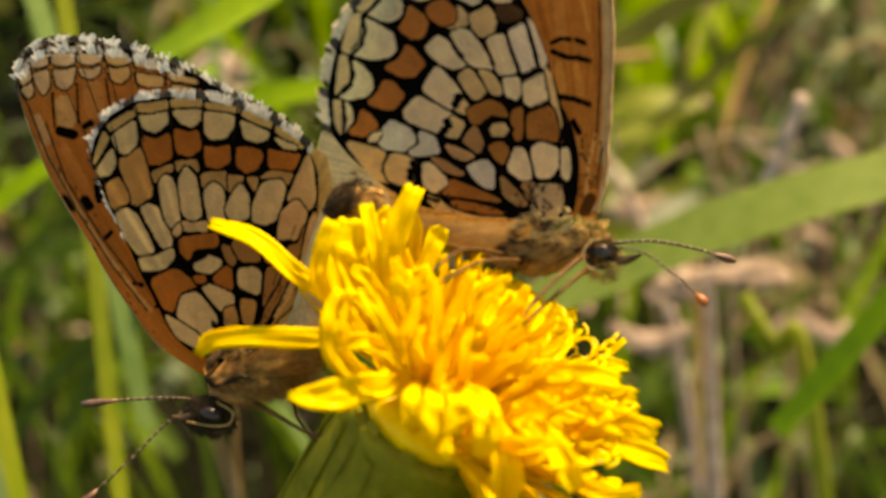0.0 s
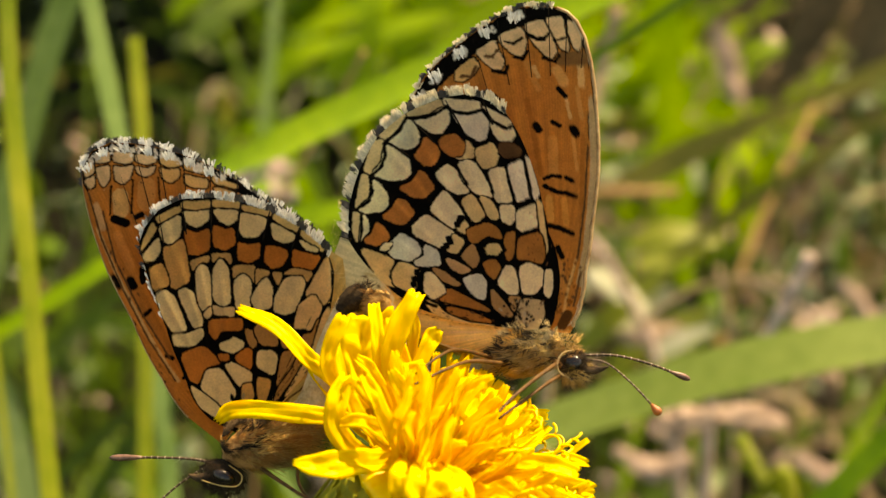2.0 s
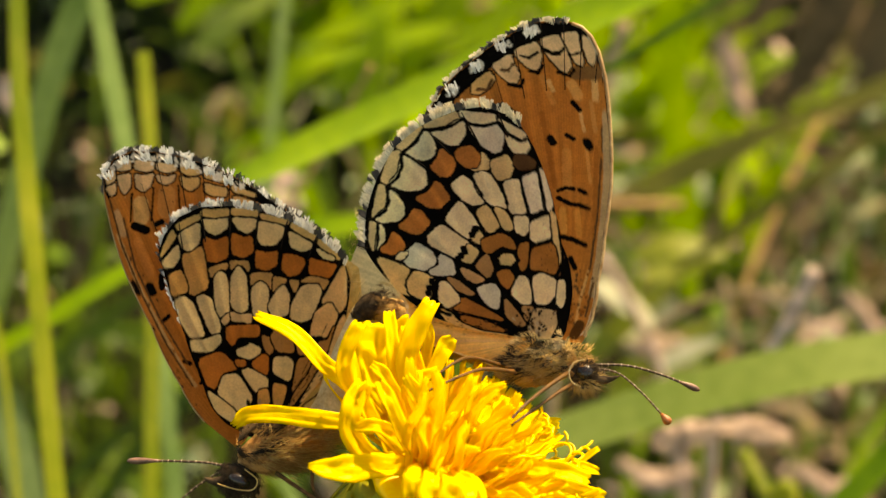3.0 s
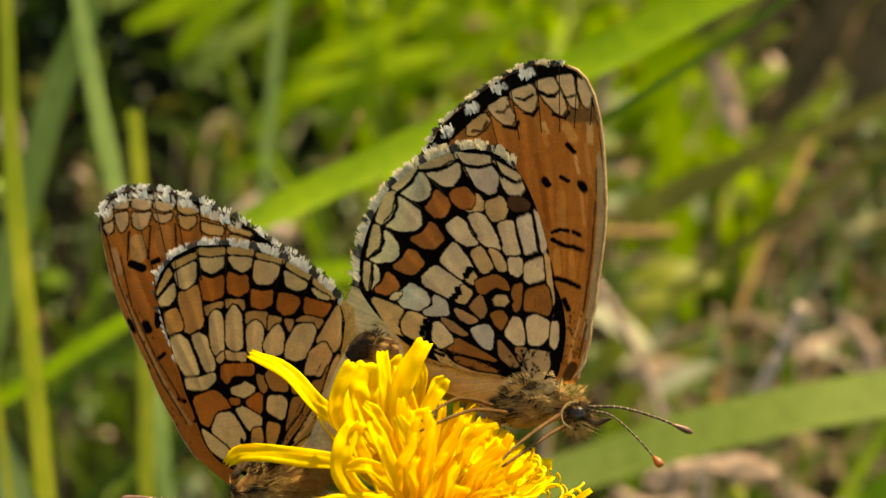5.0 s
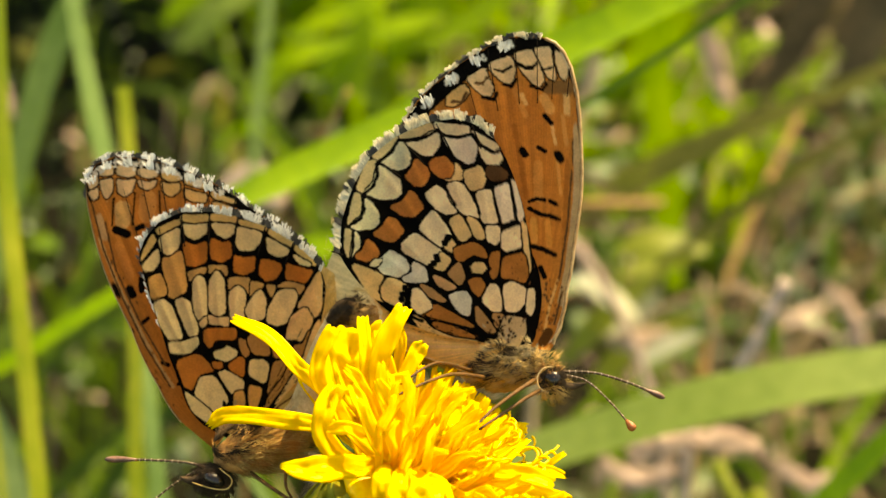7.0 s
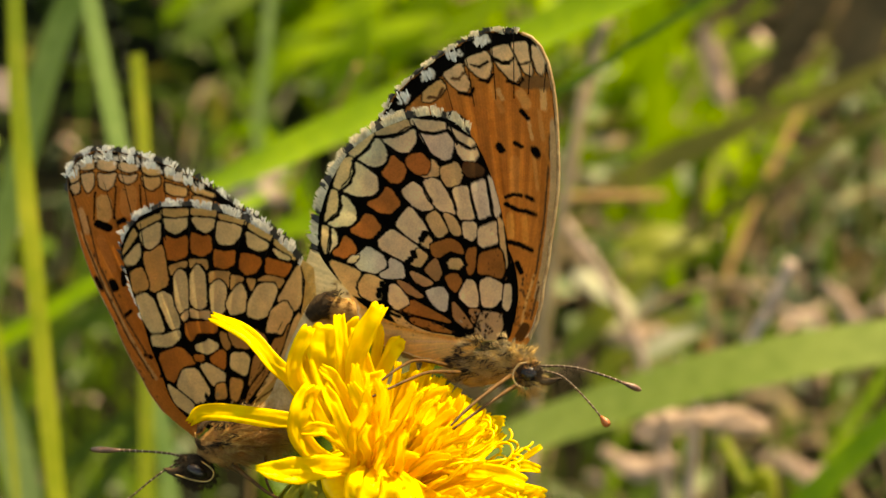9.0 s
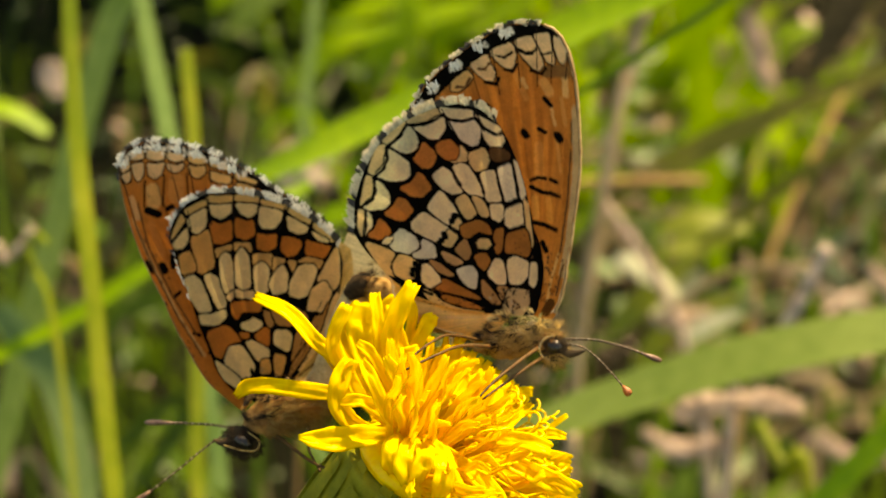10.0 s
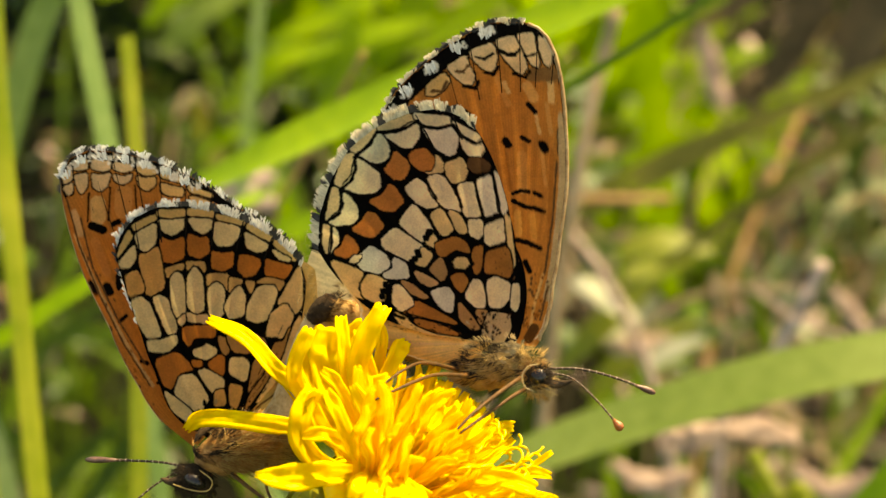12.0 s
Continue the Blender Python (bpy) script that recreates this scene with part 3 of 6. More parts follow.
def meadow():
    ground()
    rng = random.Random(5)
    # blades that stand out one by one
    grass_blade([(250, 372, 55), (430, 286, 50), (640, 190, 45), (860, 85, 40), (1130, -45, 35), (1520, -250, 30)], 4.7, GRASS_LIME, "broad bright green grass blade arching behind the butterflies", (0.35, 0.9), (0.4, -0.5, 1.2), 0.1)
    grass_blade([(820, 245, 24), (1010, 125, 22), (1120, 55, 20), (1300, -60, 18), (1620, -270, 16)], 0.65, MOSS_BLADE, "narrow green grass blade slanting upwards", (0.8, 0.7), (0.3, -0.8, 1))
    grass_blade([(700, 860, 70), (930, 770, 62), (1200, 680, 55), (1430, 625, 52), (1750, 575, 50)], 5.4, GRASS_MID, "broad pale green grass blade lying across", (0.45, 0.9), (0.4, -0.5, 1.2), 0.025)
    grass_blade([(120, 1200, 28), (85, 900, 26), (45, 480, 25), (15, 150, 24), (5, -200, 24)], 2.1, GRASS_OLD, "upright yellowish green grass blade", (0.9, 0.7), (-0.6, -1, 0))
    grass_blade([(255, 1200, 42), (250, 850, 40), (252, 450, 40), (248, 250, 40), (234, 66, 40)], 1.75, GRASS_OLD, "upright grass stem with a broken tip", (0.9, 0.9), (-0.6, -1, 0))
    grass_blade([(300, 900, 62), (255, 500, 58), (205, 240, 55), (165, 40, 52), (130, -160, 50)], 2.5, GRASS_GREY, "greyish green grass blade leaning back", (0.9, 0.7), (-0.6, -1, 0))
    grass_blade([(-220, 690, 42), (0, 580, 45), (180, 470, 48), (330, 390, 52), (470, 330, 60)], 1.5, GRASS_LIME, "bright green grass blade crossing the upright ones", (0.8, 0.5), (0, -1, 0.5))
    grass_blade([(-190, 1150, 83), (-114, 826, 83), (-26, 488, 83), (83, 89, 84), (142, -57, 84), (190, -200, 84)], 4.2, GRASS_MID, "broad soft green blade far behind", (0.8, 0.7), (-0.6, -1, 0))
    for points, wide in (([(440, 190, 330), (520, 110, 330), (640, 75, 325)], 9), ([(560, 150, 380), (660, 70, 375), (800, 35, 370)], 11), ([(520, 70, 400), (640, 20, 400), (760, -30, 400)], 10), ([(760, 90, 350), (860, 30, 345), (960, -40, 340)], 9),
                         ([(600, 190, 340), (640, 110, 340), (660, 20, 340)], 9), ([(700, 120, 420), (760, 30, 420), (840, -60, 420)], 12)):
        grass_blade(points, wide, LIME, "short broad lime green leaf far behind the wings", (0.3, 0.2), (0.4, -0.5, 1.2), 0.05)
    grass_blade([(1210, 520, 330), (1195, 330, 325), (1180, 150, 320), (1160, -80, 315)], 8.0, LIME, "soft bright green blade standing far behind", (0.5, 0.9), (-0.3, -1, 0.4), 0.05)
    for points, wide in (([(1010, 400, 260), (1200, 300, 250), (1400, 200, 240), (1680, 80, 230)], 4.5), ([(1080, 330, 300), (1300, 235, 295), (1560, 150, 290)], 5.0), ([(1180, 470, 220), (1380, 330, 215), (1640, 170, 210)], 3.0)):
        grass_blade(points, wide, OLIVE, "soft olive blade slanting far behind", (0.5, 0.6), (0.4, -0.5, 1.2), 0.05)
    for points, wide in (([(1110, 440, 230), (1180, 420, 228), (1270, 440, 226)], 6.0), ([(1120, 480, 240), (1200, 455, 240), (1300, 395, 238)], 5.5)):
        grass_blade(points, wide, GRASS_OLD, "yellowish green leaf low behind the wing", (0.4, 0.3), (0.4, -0.5, 1.2), 0.05)
    grass_blade([(450, 420, 190), (468, 200, 185), (492, -40, 180), (515, -200, 175)], 2.2, GRASS_GREY, "hazy grey green blade far behind", (0.8, 0.7), (-0.6, -1, 0))
    grass_blade([(1330, 1010, 60), (1450, 895, 60), (1570, 775, 60), (1760, 600, 60)], 2.6, GRASS_LIME, "bright green blade rising across", (0.8, 0.7), (0, -1, 0.5))
    grass_blade([(-120, 560, 70), (-20, 690, 70), (30, 860, 66), (50, 1100, 60)], 3.4, GRASS_GREY, "pale green blade low at the edge", (0.8, 0.7), (0.2, -1, 0.2))
    grass_blade([(420, 410, 66), (560, 380, 68), (720, 372, 72)], 2.2, GRASS_LIME, "short green blade seen between the wings", (0.7, 0.6), (0, -1, 0.6))
    stalk([(1450, 170, 290), (1400, 280, 280), (1335, 420, 270), (1270, 610, 260), (1230, 900, 250), (1215, 1100, 245)], 0.85, RUST, "tan brown dry stem leaning over")
    stalk([(900, 352, 190), (1060, 350, 190), (1195, 349, 192)], 0.9, RUST, "rusty dry stick lying level")
    stalk([(1428, 455, 85), (1380, 550, 85), (1325, 650, 86), (1240, 850, 90), (1200, 2500, 100)], 0.75, LITTER, "greyish pink broken twig")
    stalk([(1010, 390, 196), (1090, 501, 196), (1161, 665, 196), (1200, 900, 196), (1215, 1250, 200)], 0.9, LITTER, "pale grey dry stick")
    stalk([(1300, 780, 75), (1345, 870, 72), (1400, 1000, 70), (1440, 2600, 70)], 0.8, GRASS_OLD, "yellowish stem below the dead leaf", "green_stalk", "stalk")
    stalk([(1090, 20, 130), (1060, 130, 130), (1030, 260, 128), (960, 700, 125), (930, 1400, 122), (925, 2600, 120)], 0.9, STRAW, "pale straw stem behind the wing")
    stalk([(640, 92, 66), (612, 146, 66), (568, 222, 66), (526, 297, 66), (488, 370, 66), (455, 600, 68), (430, 1300, 72), (425, 2600, 74)], 0.22, RUST, "thin brownish dry grass stem behind the wings")
    dead_leaf([(1140, 764, 76), (1195, 748, 76), (1250, 740, 76)], 3.2, PINK_LEAF, "withered pinkish leaf curled in the grass")
    dead_leaf([(1246, 742, 78), (1310, 738, 78), (1385, 752, 80)], 3.0, PINK_LEAF, "withered pinkish brown leaf lying in the grass")
    dead_leaf([(1080, 800, 150), (1150, 835, 150), (1220, 820, 150)], 3.2, PINK_LEAF, "pale withered leaf low in the grass")
    dead_leaf([(1400, 810, 170), (1470, 850, 170), (1540, 830, 170)], 3.6, PINK_LEAF, "pale dead leaf under the green blade")
    dead_leaf([(1480, 500, 260), (1530, 560, 260), (1560, 640, 260)], 5, PINK_LEAF, "brownish dead leaf hanging in the grass")
    grass_blade([(20, 1300, 44), (15, 910, 43.5), (-23, 568, 43.6), (-58, 477, 43.6), (-67, 435, 43.6), (-47, 417, 43.7), (-32, 432, 43.7)], 0.95, GRASS_OLD, "thin grass shoot with a curled tip", (0.9, 0.7), (-0.6, -1, 0))
    grass_blade([(-260, 230, 152), (-120, 201, 152.8), (-58, 217, 152.9), (-10, 250, 153)], 3.4, GRASS_LIME, "short bright green leaf at the side", (0.6, 0.6), (0.4, -0.5, 1.2))
    grass_blade([(640, 1200, 60), (560, 960, 60), (400, 700, 64), (330, 560, 68)], 1.6, GRASS_GREY, "green blade behind the stem", (0.9, 0.4), (-0.6, -1, 0))
    dead_leaf([(1060, 560, 260), (1130, 600, 260), (1200, 590, 260)], 6, PINK_LEAF, "pale withered leaf far behind the flower")
    dead_leaf([(1270, 50, 330), (1290, 130, 330), (1310, 190, 330)], 7.0, PINK_LEAF, "greyish pink withered leaf standing up")
    dead_leaf([(0, 120, 193), (4, 149, 193), (20, 185, 193)], 5, LITTER, "pinkish dry leaf caught between the stems")
    stalk([(-49, 413, 73), (-100, 470, 73), (-150, 525, 73), (-300, 1500, 73), (-310, 2600, 73)], 0.4, LITTER, "pale dry stalk leaning sideways")
    dead_leaf([(400, 330, 203), (460, 296, 203), (510, 312, 203)], 6, LITTER, "pinkish dry leaf behind the wing tip")
    dead_leaf([(430, 360, 253), (470, 340, 253), (520, 350, 253)], 5, LITTER, "small pinkish dry leaf in the shade")
    for points, wide, mat in (([(1010, 640, 260), (1090, 560, 258), (1190, 470, 256)], 6.0, GRASS_OLD), ([(1060, 690, 270), (1130, 620, 270), (1250, 560, 266)], 6.0, GRASS_OLD), ([(1150, 660, 240), (1230, 600, 240), (1340, 560, 236)], 5.0, GRASS_MID)):
        grass_blade(points, wide, mat, "hazy pale green leaf far behind the head", (0.4, 0.3), (0.4, -0.5, 1.2), 0.05)
    for points, wide in (([(1030, 490, 255), (1080, 515, 255), (1140, 560, 252)], 6.5), ([(1060, 590, 260), (1120, 565, 260), (1185, 520, 258)], 6.0), ([(1150, 640, 235), (1200, 610, 235), (1260, 590, 233)], 4.0)):
        grass_blade(points, wide, PALE_LEAF, "pale whitish green leaf far behind the head", (0.4, 0.3), (0.4, -0.5, 1.2), 0.05)
    stalk([(1266, 480, 180), (1285, 600, 180), (1290, 760, 180), (1290, 2600, 180)], 0.5, STRAW, "pale straw stem standing in the litter")
    stalk([(1330, 500, 210), (1420, 560, 210), (1510, 600, 208), (1640, 720, 205), (1700, 2600, 205)], 0.5, LITTER, "thin pinkish dry stick in the grass")
    stalk([(1120, 590, 170), (1200, 530, 170), (1300, 500, 170), (1390, 505, 170)], 0.4, STRAW, "thin bleached straw lying across")
    for points, wide in (([(150, 900, 100), (220, 790, 100), (300, 700, 100), (360, 640, 100)], 2.2), ([(40, 930, 120), (130, 810, 120), (240, 720, 120)], 2.0), ([(60, 640, 130), (150, 560, 130), (250, 500, 130)], 1.8)):
        grass_blade(points, wide, GRASS, "dark green blade slanting behind the stems", (0.7, 0.4), (0.2, -1, 0.5), 0.1)
    for points, wide, mat in (([(300, 40, 330), (380, -40, 330), (470, -90, 325)], 9, LIME), ([(220, -10, 360), (320, -60, 360), (430, -110, 360)], 10, LIME), ([(420, 20, 400), (500, -60, 400), (570, -130, 400)], 10, LIME), ([(330, 90, 380), (400, 20, 380), (480, -20, 380)], 9, GRASS_MID),
                              ([(180, -50, 340), (260, -100, 340), (360, -120, 335)], 8, GRASS_MID)):
        grass_blade(points, wide, mat, "short broad sunlit leaf far behind the stems", (0.3, 0.2), (0.4, -0.5, 1.2), 0.05)
    for points, wide in (([(1240, 10, 360), (1300, -80, 360), (1370, -170, 360)], 9), ([(1420, 90, 345), (1480, -20, 345), (1560, -130, 345)], 10), ([(1500, 90, 320), (1560, 10, 320), (1630, -90, 320)], 9), ([(1380, 160, 330), (1450, 40, 330), (1530, -80, 330)], 9), ([(1310, 40, 350), (1380, -50, 350), (1460, -150, 350)], 8), ([(1490, 200, 300), (1550, 90, 300), (1610, -20, 300)], 8)):
        grass_blade(points, wide, BROWN_LEAF, "brown withered leaf standing far behind", (0.5, 0.4), (0.4, -0.5, 1.2), 0.05)
    # uncounted growth
    near = ((-0.36, 0.4), (0.24, 1.15))
    clumps = [(n, (cx - q, cx + q), (cy - q, cy + q), (tall * 0.5, tall), (0.005, 0.012), (0.2, 0.8), False) for cx, cy, q, n, tall in
              ((0.08, 0.62, 0.03, 40, 0.12), (0.1, 0.52, 0.02, 25, 0.1), (0.0, 0.74, 0.04, 90, 0.12), (-0.035, 0.75, 0.035, 110, 0.13), (-0.02, 0.95, 0.08, 130, 0.12), (0.02, 0.84, 0.05, 120, 0.13), (0.06, 0.76, 0.03, 35, 0.12))]
    tufts("lime_grass", LIME, rng, "sunlit lime green meadow grass out of focus", (560, (-0.05, 0.075), (0.45, 1.15), (0.03, 0.12), (0.003, 0.008), (0.3, 1.0), True), *clumps)
    tufts("far_grass", GRASS, rng, "mixed green meadow grass out of focus", (1300, *near, (0.04, 0.14), (0.002, 0.005), (0.2, 0.9), True), (90, (-0.13, 0.17), (0.12, 0.34), (0.09, 0.2), (0.001, 0.0026), (0.1, 0.6), False))
    tufts("dry_grass", STRAW, rng, "dry straw coloured grass out of focus", (450, *near, (0.03, 0.1), (0.0015, 0.0045), (0.4, 1.3), True), (40, (-0.13, 0.17), (0.14, 0.34), (0.06, 0.16), (0.001, 0.002), (0.1, 0.7), False), (130, (0.03, 0.22), (0.32, 0.75), (0.04, 0.13), (0.0007, 0.0015), (0.3, 1.1), False))
    # the tallest clump is unseen, added to cast shade over the left gap
    tufts("meadow_grass", GRASS, rng, "green meadow grass farther off, with unseen tall grass added for its shade", (1500, (-0.8, 0.8), (-0.42, 0.16), (0.03, 0.09), (0.002, 0.005), (0.2, 0.8), False), (430, (-0.12, 0.16), (1.0, 1.25), (0.65, 1.0), (0.006, 0.012), (0.05, 0.25), False), (900, (-0.7, 1.0), (0.98, 1.7), (0.25, 0.5), (0.004, 0.009), (0.1, 0.5), False), (500, (0.4, 0.9), (0.2, 1.0), (0.2, 0.42), (0.004, 0.008), (0.1, 0.4), False),
          (500, (-0.9, -0.4), (0.0, 1.2), (0.15, 0.35), (0.004, 0.008), (0.1, 0.4), False), (9000, (-3.5, 3.5), (1.6, 6), (0.2, 0.5), (0.006, 0.014), (0.1, 0.6), False),
          (9000, (-3.5, 3.5), (-5, -0.4), (0.12, 0.3), (0.006, 0.014), (0.2, 0.8), False), (4000, (0.8, 3.5), (-0.5, 1.7), (0.15, 0.4), (0.006, 0.012), (0.1, 0.6), False), (4000, (-3.5, -0.8), (-0.5, 1.7), (0.15, 0.4), (0.006, 0.012), (0.1, 0.6), False))
    right = ((0.03, 0.3), (0.34, 0.95))
    for _ in range(30):
        px, py, long, a = rng.uniform(0.045, 0.23), rng.uniform(0.36, 0.62), rng.uniform(0.025, 0.075), rng.uniform(0, 6.28)
        dry_twig(Vector((px, py, rng.uniform(0.0, 0.012))), Vector((math.cos(a), math.sin(a) * 0.6, rng.uniform(0.1, 1.1))).normalized() * long, rng)
    for _ in range(9):
        dry_twig(Vector((rng.uniform(-0.16, -0.04), rng.uniform(0.34, 0.6), 0.002)), Vector((rng.uniform(-0.6, 0.6), rng.uniform(-0.3, 0.3), 0.8)).normalized() * rng.uniform(0.04, 0.1), rng)
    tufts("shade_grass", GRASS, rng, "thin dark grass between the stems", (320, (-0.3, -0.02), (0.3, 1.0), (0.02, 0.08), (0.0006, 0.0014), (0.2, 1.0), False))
    leafage("pale_leaves", 900, GLAUCOUS, rng, (0.03, 0.22), (0.34, 0.6), (0.0, 0.09), (0.004, 0.01), "pale bluish green small leaves")
    leafage("pale_scraps", 420, GLAUCOUS, rng, (-0.2, -0.01), (0.26, 0.7), (0.0, 0.12), (0.0015, 0.004), "pale scraps of leaves between the grass stems")
    leafage("bleached_scraps", 420, LITTER, rng, (0.04, 0.26), (0.4, 0.8), (0.0, 0.12), (0.001, 0.0028), "bleached pinkish scraps of dead leaves in the grass")
    leafage("leaf_litter", 1000, LITTER, rng, *near, (0.0, 0.06), (0.003, 0.008), "pinkish brown dead leaves and scraps on the soil")
    leafage("brown_leaves", 900, BROWN_LEAF, rng, (-0.22, 0.24), (0.4, 1.0), (0.0, 0.1), (0.005, 0.014), "brown withered leaves among the green")
    leafage("olive_leaves", 900, OLIVE, rng, (-0.24, 0.24), (0.4, 1.0), (0.0, 0.11), (0.006, 0.016), "olive green leaves among the grass")
    leafage("low_leaves", 4000, MOSS, rng, *near, (0.0, 0.07), (0.005, 0.016), "small green leaves close to the soil")


# ---- butterflies ----
def club_antenna(parent, points, radius, shaft, club, swell, rng, name="antenna"):
    """A ringed antenna with a club at its end."""
    bm = bmesh.new()
    n = 46
    pts = bend([at(*p) for p in points], n)
    radii = [radius * 0.001 * (1.15 if i % 2 else 0.8) for i in range(n)]
    tube(bm, pts, radii, 8)
    ob = part(name, bm, shaft, parent, "thin ringed dark antenna")
    for k in range(3, n - 3, 3):
        bm = bmesh.new()
        tube(bm, [pts[k].lerp(pts[k + 1], s) for s in (0.15, 0.5)], radius * 0.00125, 8)
        part("ring", bm, BAND_WHITE, ob).location = (0, 0, 0)
    way = (pts[-1] - pts[-6]).normalized()
    long = 0.001 * swell[0]
    bm = bmesh.new()
    tip = pts[-1]
    ring = [tip + way * long * s for s in (-0.55, -0.3, 0.0, 0.25, 0.45, 0.52)]
    tube(bm, ring, [0.001 * swell[1] * k for k in (0.35, 0.6, 0.95, 1.0, 0.7, 0.25)], 10)
    part("club", bm, club, ob, "rounded antenna club").location = (0, 0, 0)
    return ob


def leg(parent, points, radius, rng):
    bm = bmesh.new()
    pts = bend([at(*p) for p in points], 16)
    tube(bm, pts, [radius * 0.001 * (1.1 - 0.5 * i / 15) for i in range(16)], 8)
    for i in range(3, 16):
        for _ in range(3):
            d = Vector((rng.gauss(0, 1), rng.gauss(0, 1), rng.gauss(0, 1))).normalized()
            hair(bm, pts[i], pts[i] + d * radius * 0.0022, 0.000012)
    return part("leg", bm, LEG, parent, "thin brown leg")


def pitch(angle):
    """A turn in the plan's plane, degrees to the left."""
    return Matrix.Rotation(-radians(angle), 4, "Y")


def veins_of(wing, ob, width, stop=6.0):
    """Each vein as a fine raised cord."""
    for i, (th, start, _) in enumerate(wing.veins):
        bm = bmesh.new()
        far = float(wing.radius(th)) - stop
        radii = [start + (far - start) * k / 8 for k in range(9)]
        tube(bm, [Vector(wing.place(wing.vein(i, r), r, 0.00009)) for r in radii], width * 0.001, 6)
        part("vein", bm, VEIN, ob).location = (0, 0, 0)


def edge_cord(wing, ob, lo, hi, radius, mat, label):
    bm = bmesh.new()
    tube(bm, [Vector(wing.place(t, float(wing.radius(t)) - 2, 0)) for t in np.linspace(lo, hi, 40)], radius * 0.001, 6)
    part("wing_edge", bm, mat, ob, label).location = (0, 0, 0)


def put_wing(wing, name, parent, size, label, cord, fringes, rng, pale=None):
    data = wing.mesh(name, *size, [v[0] for v in wing.veins])
    ob = part(name, data, WING, parent, label)
    veins_of(wing, ob, cord)
    for lo, hi, columns, length, checks, density in fringes:
        white, black = wing.fringe(lo, hi, columns, length, rng, checks, density)
        part("pale_fringe", white, pale or FRINGE_WHITE, ob, "white hair fringe of the wing margin").location = (0, 0, 0)
        part("dark_fringe", black, FRINGE_BLACK, ob, "black hair fringe of the wing margin").location = (0, 0, 0)
    return ob


def put_tufts(wing, ob, centres, r_in, length, rng):
    part("margin_tuft", wing.tufts(centres, r_in, length, rng), FRINGE_WHITE, ob, "white scale tufts on the dark margin").location = (0, 0, 0)


def far_wing(near, name, parent, w, angle, root):
    """The same wing of the far side, a little behind and turned."""
    ob = new(name, near.data)
    ob.parent = parent
    hub = at(*root)
    ob.matrix_local = Matrix.Translation(-BASES[parent.name]) @ Matrix.Translation(hub + Vector((0, w * 0.001, 0))) @ pitch(angle) @ Matrix.Translation(-hub)
    return tagged(ob, "wing of the far side, mostly hidden")


# veins: angle at the margin, the radius at which each begins, and its drift towards the root
RIGHT_VEINS = ((3.4, 470, -12), (10.4, 470, -14), (19.1, 470, -13), (29.1, 470, -22), (36.9, 470, -24), (46, 470, -22), (55.2, 470, -19), (62.4, 470, -10))
TIP_VEINS = ((-5.2, 600, 0), (-1.8, 590, 0), (1.5, 580, 0), (5.7, 580, 0), (10.9, 570, 0), (16.1, 570, 0), (22.4, 570, 0))
LEFT_VEINS = ((28, 640, 2), (19.3, 620, 13), (13.3, 630, 7), (6.3, 620, 8), (-0.8, 600, 5), (-8.3, 590, 6.5), (-16.7, 580, 4), (-25.5, 560, 2))
EDGE_VEINS = ((26.9, 850, 0), (23.2, 800, 3), (20.2, 720, 3), (16.2, 700, 3), (12.1, 690, 3), (7.6, 690, 3), (2.2, 690, 3), (-3.6, 690, 3))


